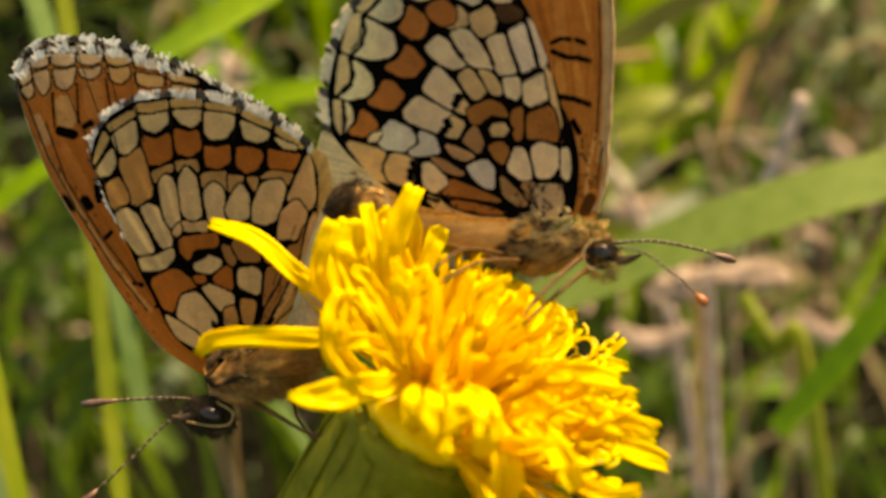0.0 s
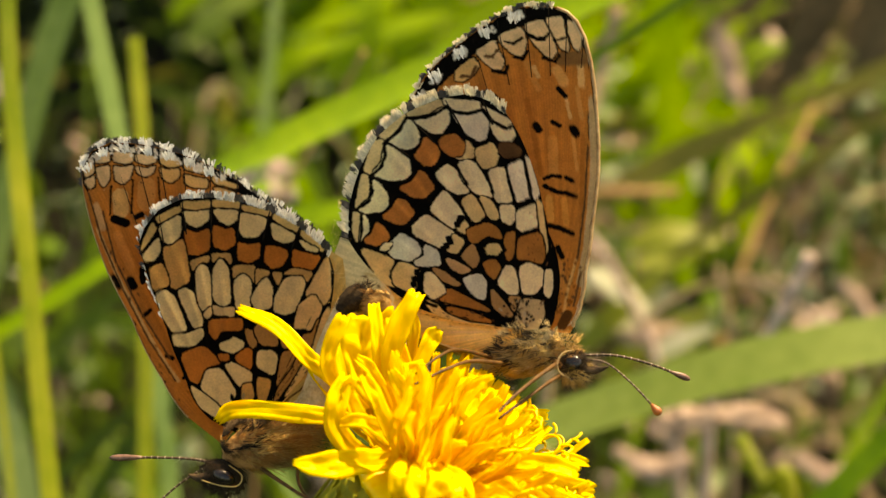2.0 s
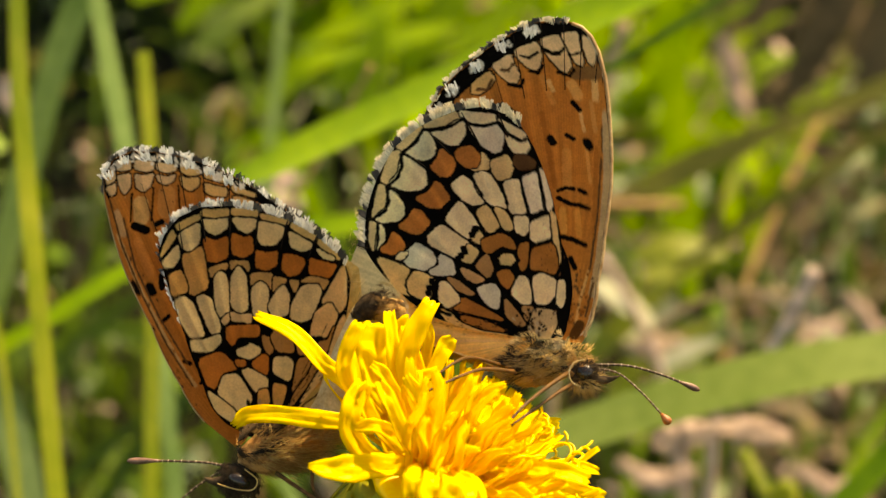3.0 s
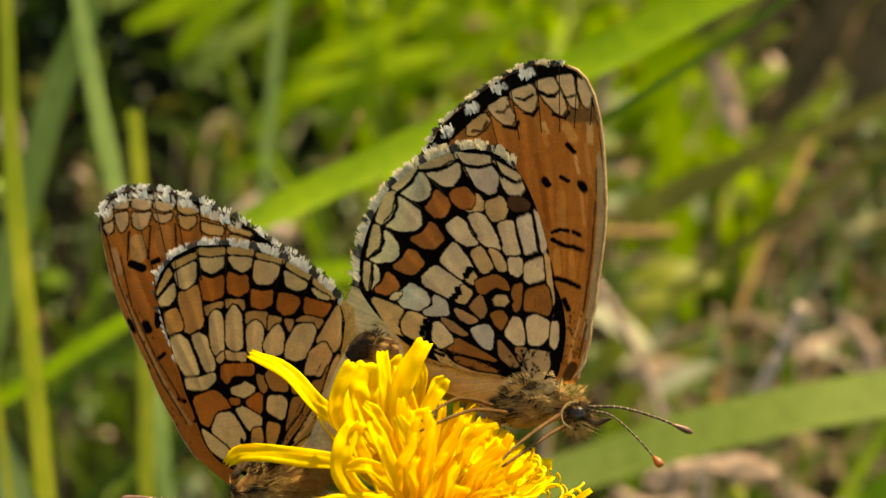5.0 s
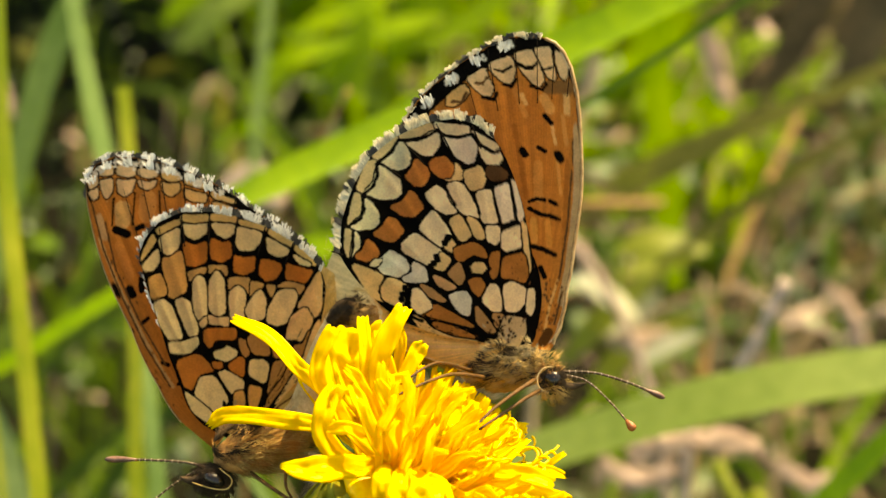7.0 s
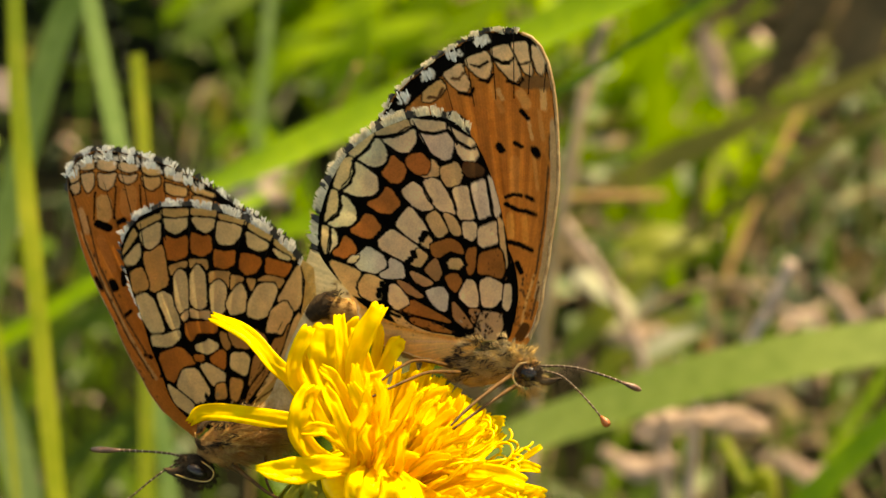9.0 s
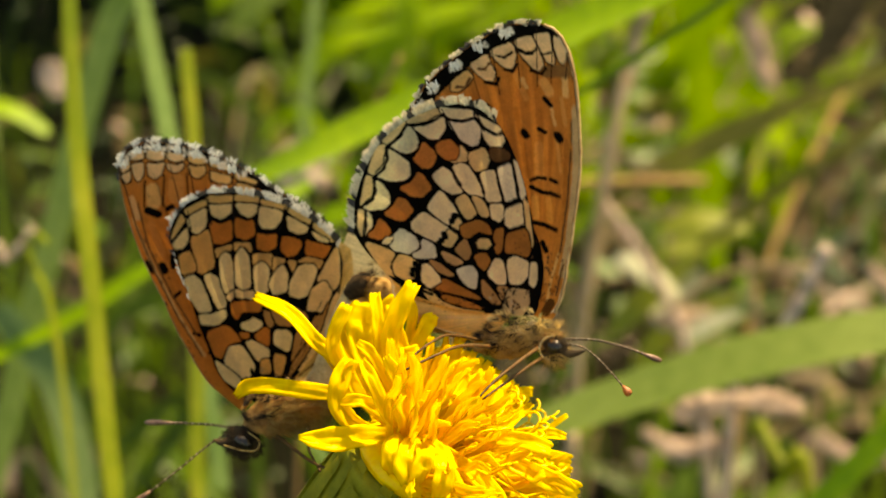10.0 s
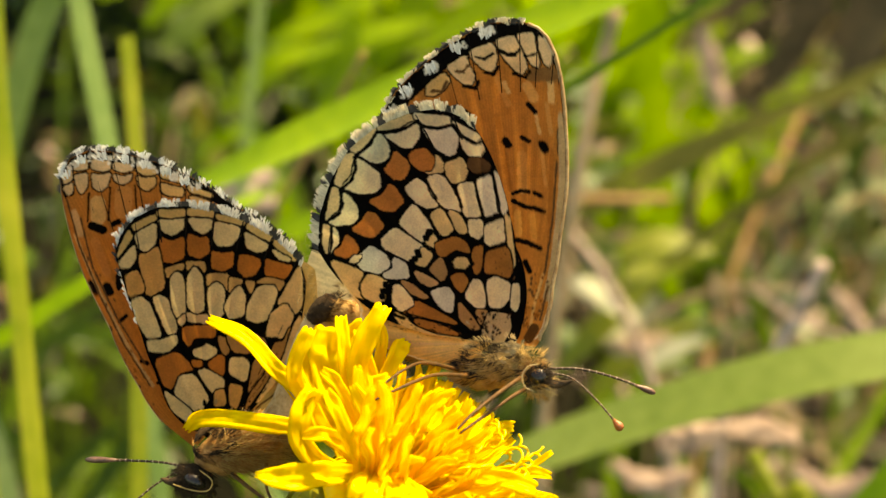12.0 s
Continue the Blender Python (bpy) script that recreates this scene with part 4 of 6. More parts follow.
def right_hindwing():
    g = Wing((900, 572), 1 / 1.294, (-85, 58, -60, 80, -45, 108, -36, 137, -28, 165, -14, 227, -7.9, 293, -2.3, 380, 1.3, 440, 4.7, 492, 7.7, 520, 13.7, 550, 19.9, 558, 28.9, 559, 36.9, 550, 45, 523, 53.7, 490, 62.2, 450, 64.7, 420, 69, 364, 73.3, 313, 78.2, 245, 82.7, 141), BLACK, -1.5, (0, 0), RIGHT_VEINS)
    g.grow = 2.3
    g.cell(STRAWY, 694, 192, 752, 169, 759, 180, 738, 190, 700, 197)
    g.cell(STRAWY, 647, 228, 683, 195, 692, 198, 680, 213, 660, 237, 650, 233)
    g.cell(STRAWY, 637, 242, 652, 240, 652, 257, 643, 283, 630, 297, 620, 292)
    g.cell(STRAWY, 617, 300, 627, 303, 630, 327, 630, 340, 617, 358, 605, 355)
    g.cell(STRAWY, 602, 365, 612, 370, 611, 387, 608, 417, 601, 400)
    g.cell(CREAM, 759, 168, 797, 172, 820, 173, 822, 184, 803, 188, 773, 186, 763, 176)
    g.cell(CREAM, 827, 180, 850, 193, 873, 205, 878, 213, 870, 218, 840, 202)
    # crescents
    g.cell(CREAM, 842, 208, 870, 222, 878, 217, 883, 230, 875, 243, 857, 240, 845, 223)
    g.cell(PALE, 775, 193, 803, 198, 823, 190, 837, 210, 832, 237, 820, 240, 800, 227, 787, 210)
    g.cell(CREAM, 707, 205, 730, 203, 757, 183, 767, 190, 768, 207, 757, 225, 740, 227, 727, 218)
    g.cell(CREAM, 663, 240, 683, 228, 695, 205, 703, 207, 715, 227, 713, 247, 693, 255, 677, 248)
    g.cell(CREAM, 657, 252, 663, 250, 697, 273, 700, 297, 690, 307, 663, 308, 635, 298, 652, 280)
    g.cell(CREAM, 635, 310, 647, 317, 660, 337, 660, 353, 650, 363, 622, 365, 610, 360, 633, 340)
    g.cell(CREAM, 618, 370, 625, 380, 627, 397, 617, 407, 612, 417, 617, 387)
    g.stroke(5, 700, 201, 728, 200, 745, 193, 763, 182), g.stroke(5, 661, 240, 681, 224, 694, 201), g.stroke(5, 634, 301, 650, 286, 657, 266, 655, 246)
    g.stroke(5, 609, 359, 629, 345, 634, 328, 630, 304), g.stroke(4, 612, 418, 616, 395, 615, 371), g.stroke(5, 764, 181, 776, 190, 803, 194, 822, 188), g.stroke(5, 829, 186, 843, 206, 868, 220, 880, 215)
    # orange spots
    g.cell(BUFF, 780, 268, 796, 252, 800, 240, 818, 264, 805, 270, 788, 272)
    g.cell(ORANGE, 763, 233, 780, 230, 795, 247, 790, 265, 773, 267, 755, 253, 753, 240)
    g.cell(ORANGE, 727, 235, 743, 248, 752, 263, 740, 283, 727, 283, 708, 268, 720, 253)
    g.cell(ORANGE, 717, 293, 727, 300, 742, 323, 723, 340, 703, 337, 682, 323, 707, 312)
    g.cell(ORANGE, 678, 343, 693, 347, 707, 367, 690, 385, 677, 385, 652, 373, 670, 360)
    g.cell(ORANGE, 642, 383, 653, 393, 663, 407, 658, 417, 640, 423, 620, 415, 635, 403)
    g.cell(BUFF, 815, 257, 843, 245, 855, 265, 848, 284, 830, 289, 820, 276)
    g.cell(BROWN, 857, 245, 880, 247, 895, 257, 890, 267, 867, 270, 857, 260)
    # long pale cells, and their shorter neighbours
    g.cell(CREAM, 747, 297, 765, 283, 777, 290, 798, 320, 802, 330, 783, 333, 767, 325, 750, 307)
    g.cell(CREAM, 785, 282, 800, 275, 815, 282, 843, 330, 843, 338, 832, 337, 813, 330, 793, 308)
    g.cell(CREAM, 838, 293, 865, 288, 880, 340, 875, 347, 853, 347, 847, 330)
    g.cell(PALE, 872, 285, 898, 275, 912, 340, 905, 343, 885, 347, 875, 310)
    g.cell(PALE, 902, 270, 908, 273, 925, 330, 920, 343, 913, 337)
    g.cell(CREAM, 735, 360, 757, 330, 765, 333, 793, 370, 790, 385, 777, 393, 757, 380)
    g.cell(BUFF, 788, 372, 801, 390, 798, 403, 782, 395)
    g.cell(CREAM, 705, 390, 727, 370, 753, 387, 778, 404, 768, 430, 753, 427, 707, 403)
    g.cell(BUFF, 776, 404, 794, 417, 781, 437, 764, 432)
    g.cell(BUFF, 790, 346, 808, 334, 830, 370, 820, 380, 810, 381)
    g.cell(BUFF, 822, 338, 840, 345, 856, 372, 850, 378, 840, 375)
    g.cell(CREAM, 857, 355, 881, 355, 883, 377, 875, 387, 862, 380)
    g.cell(CREAM, 887, 365, 917, 352, 922, 367, 922, 390, 895, 398, 888, 393)
    g.cell(BUFF, 923, 345, 929, 350, 940, 430, 936, 438, 930, 400)
    g.stroke(4, 868, 286, 873, 310, 884, 348), g.stroke(4, 900, 273, 914, 342), g.stroke(4, 832, 293, 846, 332), g.stroke(4, 782, 286, 800, 318)
    # round the ring
    g.cell(RUSTY, 800, 397, 835, 385, 852, 395, 860, 412, 835, 404, 812, 420, 803, 412)
    g.cell(BUFF, 827, 427, 837, 420, 857, 420, 862, 432, 853, 442, 847, 439, 832, 440)
    g.cell(RUSTY, 868, 405, 882, 400, 880, 440, 872, 450, 865, 430)
    g.cell(RUSTY, 890, 412, 927, 402, 935, 437, 930, 455, 907, 447, 888, 447)
    g.cell(RUSTY, 828, 455, 847, 448, 857, 463, 847, 482, 837, 473)
    g.cell(DULL, 803, 427, 810, 423, 820, 447, 812, 463, 790, 443)
    g.cell(TAN, 763, 447, 780, 453, 805, 467, 790, 472, 773, 463)
    g.cell(DULL, 740, 463, 760, 472, 787, 492, 777, 493, 750, 480)
    g.stroke(6, 826, 428, 836, 417, 857, 417, 865, 432, 854, 445, 832, 443, 826, 428)
    # towards the root
    g.cell(ICE, 793, 483, 807, 477, 822, 475, 832, 487, 830, 517, 818, 515, 803, 500)
    g.cell(CREAM, 868, 460, 880, 463, 887, 487, 887, 508, 873, 508, 853, 490)
    g.cell(CREAM, 892, 463, 907, 455, 933, 468, 932, 490, 917, 508, 897, 507)
    g.cell(CREAM, 938, 468, 947, 468, 948, 497, 943, 515, 935, 507)
    g.cell(RUSTY, 767, 499, 800, 516, 842, 539, 807, 531, 775, 524, 750, 517)
    g.cell(DULL, 842, 500, 858, 518, 879, 545, 868, 549, 845, 530)
    g.cell(DULL, 873, 514, 893, 516, 890, 537, 880, 537)
    g.cell(RUSTY, 763, 532, 793, 537, 827, 550, 842, 558, 817, 559, 780, 551)
    g.cell(BUFF, 727, 520, 745, 528, 762, 545, 800, 560, 850, 566, 826, 572, 778, 560, 740, 541)
    g.cell(FURRY, 896, 518, 930, 522, 934, 545, 916, 577, 897, 578, 884, 552)
    # hind edge
    g.stroke(5, 604, 420, 640, 476, 668, 500, 705, 514, 745, 530)
    g.cell(BUFF, 612, 427, 670, 448, 668, 458, 662, 467, 660, 480, 675, 495, 657, 490, 643, 475)
    g.cell(BUFF, 683, 452, 717, 467, 708, 480, 710, 497, 690, 500, 672, 490, 670, 470)
    g.cell(CREAM, 727, 472, 737, 472, 763, 503, 740, 517, 725, 502)
    g.cell(ICE, 665, 422, 683, 403, 710, 417, 718, 433, 713, 443, 700, 450, 670, 443, 662, 430)
    g.cell(ICE, 725, 423, 747, 433, 753, 457, 730, 458, 713, 457, 708, 452, 727, 443)
    g.cell(CREAM, 655, 422, 668, 420, 660, 430, 648, 431)
    for x, y in ((786, 381), (789, 377), (782, 387), (768, 412), (770, 418), (763, 424), (758, 430), (712, 470), (707, 482), (716, 478), (706, 492), (905, 348), (897, 352), (912, 346)):
        g.cell(BLACK, x - 4, y - 3, x + 3, y - 4, x + 4, y + 3, x - 2, y + 4)
    g.dust(70, (-40, 60), (10, 75), (2, 5), (BLACK, BROWN, (0.6, 0.5, 0.34), BLACK), 4)
    g.dust(30, (-22, -2), (150, 330), (1.5, 3), (BLACK, BROWN), 5)
    g.dust(40, (68, 80), (60, 220), (1.5, 4), (BLACK, BROWN), 6)
    return g


def right_fold():
    """The pale inner fold of the hindwing, which wraps the abdomen."""
    g = Wing((900, 572), 1 / 1.294, (60, 436, 66, 396, 70, 350, 75, 316, 80, 306, 86, 288, 91, 262, 96, 226, 100, 190, 110, 140, 131, 105), (0.84, 0.53, 0.19), -1.15, (0, 0))
    for th, a, b, wide, tint in ((77, 120, 290, 3, BLACK), (80, 100, 270, 3, BROWN), (82.5, 90, 240, 3, BROWN), (88, 60, 240, 9, HONEY), (93, 50, 210, 8, TAN), (100, 50, 160, 8, HONEY), (80, 240, 312, 6, HONEY)):
        g.line(th, a, th - 1.5, b, wide, tint)
    g.dust(40, (74, 86), (60, 280), (1.5, 3), (BROWN, (0.35, 0.18, 0.06)), 21)
    g.rim(0, 9, (0.9, 0.74, 0.5))
    return g


def right_far_fold():
    """The inner fold of the far hindwing, behind the joined tails."""
    g = Wing((900, 572), 1 / 1.294, (56, 458, 62, 466, 68, 462, 73, 448, 78, 420, 83, 370, 88, 290, 95, 190), (0.74, 0.58, 0.34), 1.6, (0, 0))
    for th in (66, 72, 78):
        g.line(th, 120, th - 2, 380, 8, (0.6, 0.42, 0.2))
    g.dust(60, (60, 86), (150, 400), (2, 5), (TAN, BROWN), 23)
    return g


def left_fold():
    """The striped inner fold of the hanging butterfly's hindwing."""
    g = Wing((400, 752), 1 / 1.748, (-24, 630, -31, 622, -36, 560, -41, 500, -47, 440, -53, 383, -62, 320, -70, 270, -88, 150), FURRY, 1.0, (-0.06, 0.03))
    for th, a, b, wide, tint in ((-47, 100, 420, 9, BROWN), (-52, 90, 360, 8, TAN), (-57, 90, 330, 9, BROWN), (-63, 80, 290, 8, TAN), (-42, 380, 480, 6, TAN), (-68, 80, 250, 9, BROWN)):
        g.line(th, a, th + 3, b, wide, tint)
    g.dust(110, (-80, -34), (100, 480), (2, 5), (BROWN, TAN, (0.3, 0.16, 0.06)), 22)
    g.tint = (1.0, 0.88, 0.6)
    return g


def right_forewing():
    g = Wing((958, 576), 1 / 1.294, (-95, 25, -55, 46, -36, 92, -24.3, 152, -17.5, 262, -14.6, 369, -10.3, 503, -7.8, 600, -5.6, 668, -3.6, 708, -1.6, 730, 0.4, 738, 6.6, 742, 13.4, 714, 21, 680, 27.3, 653, 30.4, 632, 39, 575, 55, 440, 70, 300), AMBER, -1.1, (0, 0), TIP_VEINS)
    g.grow = 0.6
    # pale marks, and bright streaks of light coming through, painted on the orange
    for width, tint, *places in ((10, (0.7, 0.31, 0.085), 905, 105, 925, 150), (7, HONEY, 917, 112, 925, 128), (16, (0.7, 0.31, 0.085), 950, 240, 952, 300), (5, HONEY, 974, 168, 981, 200), (5, (0.74, 0.35, 0.1), 985, 225, 992, 292), (12, (0.78, 0.38, 0.1), 943, 342, 946, 378),
                                 (10, (0.74, 0.33, 0.08), 970, 345, 973, 385), (7, (0.72, 0.34, 0.1), 993, 150, 1001, 200), (17, (0.78, 0.4, 0.13), 958, 118, 970, 138), (11, HONEY, 999, 108, 1001, 142), (12, (0.7, 0.3, 0.08), 960, 455, 968, 500), (8, (0.5, 0.18, 0.04), 905, 170, 930, 300), (7, (0.5, 0.18, 0.04), 1003, 230, 1000, 400)):
        g.stroke(width, *places, colour=tint)
    # pale cells of the tip, each with its dark bow
    g.rim(0, 46, BLACK, 0, 40), g.rim(0, 30, BLACK, -7, 1)
    g.stroke(24, 968, 97, 1004, 97, colour=(0.28, 0.14, 0.05))
    g.cell(HONEY, 780, 118, 812, 94, 822, 108, 812, 125, 795, 136, 780, 136)
    g.cell(SAND, 815, 85, 848, 63, 856, 85, 866, 100, 860, 117, 845, 115, 828, 100)
    g.cell(SAND, 854, 58, 895, 40, 905, 65, 900, 88, 895, 93, 880, 88, 862, 72)
    g.cell(SAND, 900, 38, 932, 28, 945, 50, 958, 82, 950, 98, 935, 90, 915, 68)
    g.cell(SAND, 938, 26, 968, 23, 972, 50, 980, 78, 975, 85, 965, 80, 952, 55)
    g.cell(SAND, 976, 30, 990, 35, 1000, 55, 1000, 78, 995, 83, 987, 76, 978, 50)
    g.stroke(4, 832, 93, 845, 94, 853, 83, colour=BROWN), g.stroke(5, 790, 128, 808, 128, 816, 112, colour=BROWN), g.stroke(4, 865, 67, 882, 71, 897, 61), g.stroke(6, 905, 54, 922, 62, 935, 63, 943, 55), g.stroke(3, 957, 65, 972, 61)
    g.stroke(6, 846, 119, 867, 122, 872, 110), g.stroke(5, 882, 94, 899, 97, 906, 84), g.stroke(5, 934, 95, 954, 103, 962, 92)
    # black spots and bars
    for width, *places in ((8, 960, 150, 972, 163), (12, 920, 214, 926, 222), (7, 950, 208, 962, 215), (14, 985, 220, 991, 229), (6, 935, 307, 950, 302, 963, 304), (7, 973, 305, 985, 312), (7, 936, 320, 955, 330, 975, 333, 990, 339), (8, 942, 389, 960, 393, 985, 404), (9, 958, 428, 966, 444), (8, 848, 163, 854, 168), (6, 1015, 195, 1016, 235)):
        g.stroke(width, *places)
    # streaks along the front edge
    g.stroke(13, 1020, 170, 1023, 280, 1017, 360, 1009, 430, 998, 490, colour=(0.6, 0.42, 0.22))
    g.stroke(3, 1019, 130, 1029, 220, 1030, 330, 1022, 420, 1008, 490), g.stroke(3, 1012, 250, 1006, 350, 994, 440, 974, 510, colour=BROWN)
    g.stroke(4, 990, 450, 976, 500, 968, 545, colour=(0.76, 0.44, 0.16)), g.stroke(3, 999, 470, 986, 530, colour=BROWN)
    g.rim(0, 18, (0.75, 0.6, 0.4), -60, -3)
    g.stroke(17, 975, 546, 966, 563, colour=(0.12, 0.05, 0.015))
    for th, r, long in ((13, 694, 9), (19, 664, 11), (25.5, 634, 10), (7.5, 720, 8), (30, 612, 9)):
        g.dust(14, (th - 1.4, th + 1.4), (r - long * 0.8 + 5, r + long * 0.8 + 5), (3, 6.5), ((0.8, 0.74, 0.62), (0.7, 0.62, 0.5)), int(r))
    g.dust(50, (-24, 10), (40, 170), (2, 5), (BROWN, (0.3, 0.1, 0.02)), 12)
    return g


def left_hindwing():
    g = Wing((400, 752), 1 / 1.748, (62, 92, 54, 158, 44.5, 222, 40, 272, 36.9, 332, 34, 388, 32.7, 430, 30.6, 511, 28.7, 593, 27.3, 653, 24.3, 691, 19.3, 726, 13.3, 738, 6.3, 727, -0.8, 712, -8.3, 692, -16.7, 663, -25.5, 626, -31, 572, -35.5, 491, -40.5, 408, -46.3, 318, -50.5, 220, -56, 128), BLACK, 0.8, (-0.06, 0.03), LEFT_VEINS)
    g.grow = 1.5
    # margin strips
    g.cell(BUFF, 258, 373, 300, 353, 302, 360, 283, 372, 262, 383)
    g.cell(BUFF, 303, 347, 352, 345, 352, 355, 330, 360, 303, 355)
    g.cell(BUFF, 357, 343, 402, 345, 405, 357, 380, 355, 357, 353)
    g.cell(BUFF, 407, 352, 457, 363, 457, 370, 430, 368, 410, 360)
    g.cell(BUFF, 465, 367, 507, 388, 505, 398, 483, 390, 462, 375)
    g.cell(BUFF, 512, 397, 523, 400, 552, 428, 547, 433, 533, 425, 510, 405)
    g.cell(BUFF, 252, 382, 258, 393, 243, 417, 232, 430, 237, 412)
    # crescents
    g.cell(CREAM, 262, 408, 265, 430, 255, 448, 238, 448, 235, 440)
    g.cell(CREAM, 263, 390, 300, 368, 300, 403, 285, 420, 270, 413)
    g.cell(CREAM, 305, 363, 330, 365, 350, 360, 348, 377, 330, 390, 313, 383)
    g.cell(CREAM, 358, 360, 400, 362, 398, 377, 383, 387, 367, 378)
    g.cell(CREAM, 405, 365, 450, 375, 448, 390, 433, 407, 410, 407, 403, 393)
    g.cell(CREAM, 458, 383, 478, 393, 500, 405, 497, 413, 480, 418, 463, 410)
    g.cell(CREAM, 507, 413, 540, 430, 537, 433, 520, 430)
    # orange spots
    g.cell(ORANGE, 308, 395, 330, 402, 350, 393, 350, 430, 330, 438, 313, 437)
    g.cell(ORANGE, 358, 387, 377, 395, 393, 393, 395, 420, 377, 430, 358, 423)
    g.cell(ORANGE, 401, 417, 420, 423, 438, 418, 437, 443, 420, 452, 401, 447)
    g.cell(ORANGE, 450, 422, 483, 430, 487, 440, 477, 457, 460, 463, 447, 450)
    g.cell(ORANGE, 497, 430, 517, 437, 545, 443, 533, 463, 513, 467, 495, 457)
    # pale caps over the long cells
    g.cell(HONEY, 270, 427, 285, 424, 305, 410, 317, 483, 293, 497, 283, 493)
    g.cell(HONEY, 247, 462, 268, 453, 282, 490, 253, 500)
    g.cell(CARAMEL, 317, 450, 350, 440, 348, 450, 337, 450, 323, 467)
    g.cell(CARAMEL, 355, 437, 387, 437, 388, 455, 378, 443, 367, 440, 357, 452)
    g.cell(CARAMEL, 392, 458, 430, 458, 430, 487, 412, 470, 393, 480)
    g.cell(CARAMEL, 432, 463, 457, 470, 432, 493)
    g.cell(CARAMEL, 460, 470, 477, 472, 470, 493)
    g.cell(CARAMEL, 480, 472, 497, 463, 530, 470, 520, 487, 513, 473, 493, 472)
    # long cells
    g.cell(CREAM, 257, 508, 275, 500, 290, 513, 312, 570, 287, 573, 270, 547)
    g.cell(CREAM, 295, 503, 307, 497, 322, 503, 338, 550, 337, 563, 323, 567)
    g.cell(CREAM, 327, 467, 337, 455, 348, 462, 353, 497, 353, 527, 340, 537, 330, 517)
    g.cell(CREAM, 357, 467, 370, 445, 383, 463, 387, 520, 373, 530, 358, 517)
    g.cell(CREAM, 393, 487, 408, 472, 422, 483, 423, 527, 407, 540, 397, 530)
    g.cell(CREAM, 423, 517, 437, 490, 450, 478, 460, 497, 458, 530, 433, 537)
    g.cell(CREAM, 465, 513, 483, 480, 510, 477, 517, 490, 500, 537, 480, 543, 463, 537)
    g.cell(WHEAT, 556, 440, 561, 467, 561, 512, 548, 528, 533, 507, 517, 510)
    g.cell(WHEAT, 507, 527, 532, 508, 547, 532, 527, 570, 517, 567, 497, 567)
    g.cell(CREAM, 287, 578, 310, 578, 337, 567, 340, 580, 323, 597, 290, 597)
    g.cell(WHEAT, 340, 542, 353, 530, 357, 537, 347, 550)
    g.cell(WHEAT, 357, 527, 373, 533, 393, 530, 392, 547, 380, 543, 360, 543)
    g.cell(ORANGE, 350, 553, 407, 550, 407, 570, 370, 570, 360, 587, 350, 573)
    # round the ring and towards the root
    g.cell(CREAM, 368, 595, 387, 588, 393, 583, 410, 592, 407, 603, 390, 610, 370, 603)
    g.cell(ORANGE, 300, 613, 340, 597, 370, 627, 347, 633, 340, 640, 330, 663, 317, 657)
    g.cell(ORANGE, 365, 613, 383, 613, 383, 622, 370, 623)
    g.cell(ORANGE, 395, 617, 413, 603, 423, 603, 423, 637, 407, 637)
    g.cell(CREAM, 345, 640, 370, 637, 397, 680, 383, 700, 367, 700, 335, 672)
    g.cell(CREAM, 377, 632, 390, 627, 423, 645, 423, 660, 403, 670)
    g.cell(CREAM, 435, 607, 460, 607, 468, 617, 462, 650, 432, 633)
    g.cell(HONEY, 408, 667, 423, 663, 427, 690, 407, 693)
    g.cell(HONEY, 433, 653, 457, 658, 447, 697, 435, 690)
    g.cell(CREAM, 317, 667, 333, 677, 367, 703, 362, 723, 333, 703)
    g.cell(DULL, 413, 567, 437, 580, 427, 603, 417, 590)
    g.cell(DULL, 440, 552, 462, 560, 470, 598, 440, 596, 428, 570)
    g.cell(DULL, 477, 610, 497, 607, 507, 627, 480, 657, 467, 670)
    g.cell(DULL, 470, 560, 497, 575, 500, 600, 478, 602)
    g.cell(FURRY, 372, 712, 392, 706, 420, 704, 440, 706, 462, 716, 470, 735, 440, 742, 405, 742, 380, 730)
    # inner edge
    g.cell(DULL, 512, 580, 530, 577, 540, 552, 548, 560, 530, 600, 508, 640, 478, 676, 462, 700, 470, 672, 500, 632)
    g.cell(WHEAT, 548, 545, 559, 530, 561, 560, 540, 610, 512, 655, 480, 690, 500, 655, 530, 606)
    g.line(-36, 250, -32, 420, 4), g.line(-41, 110, -37, 330, 4), g.line(-46, 110, -42, 300, 3)
    g.dust(40, (-52, -34), (100, 420), (2, 5), (BLACK, BROWN), 7)
    g.dust(40, (-50, 30), (30, 120), (3, 8), (BLACK, BROWN, (0.5, 0.38, 0.22)), 8)
    g.tint = (0.94, 0.84, 0.645)
    return g


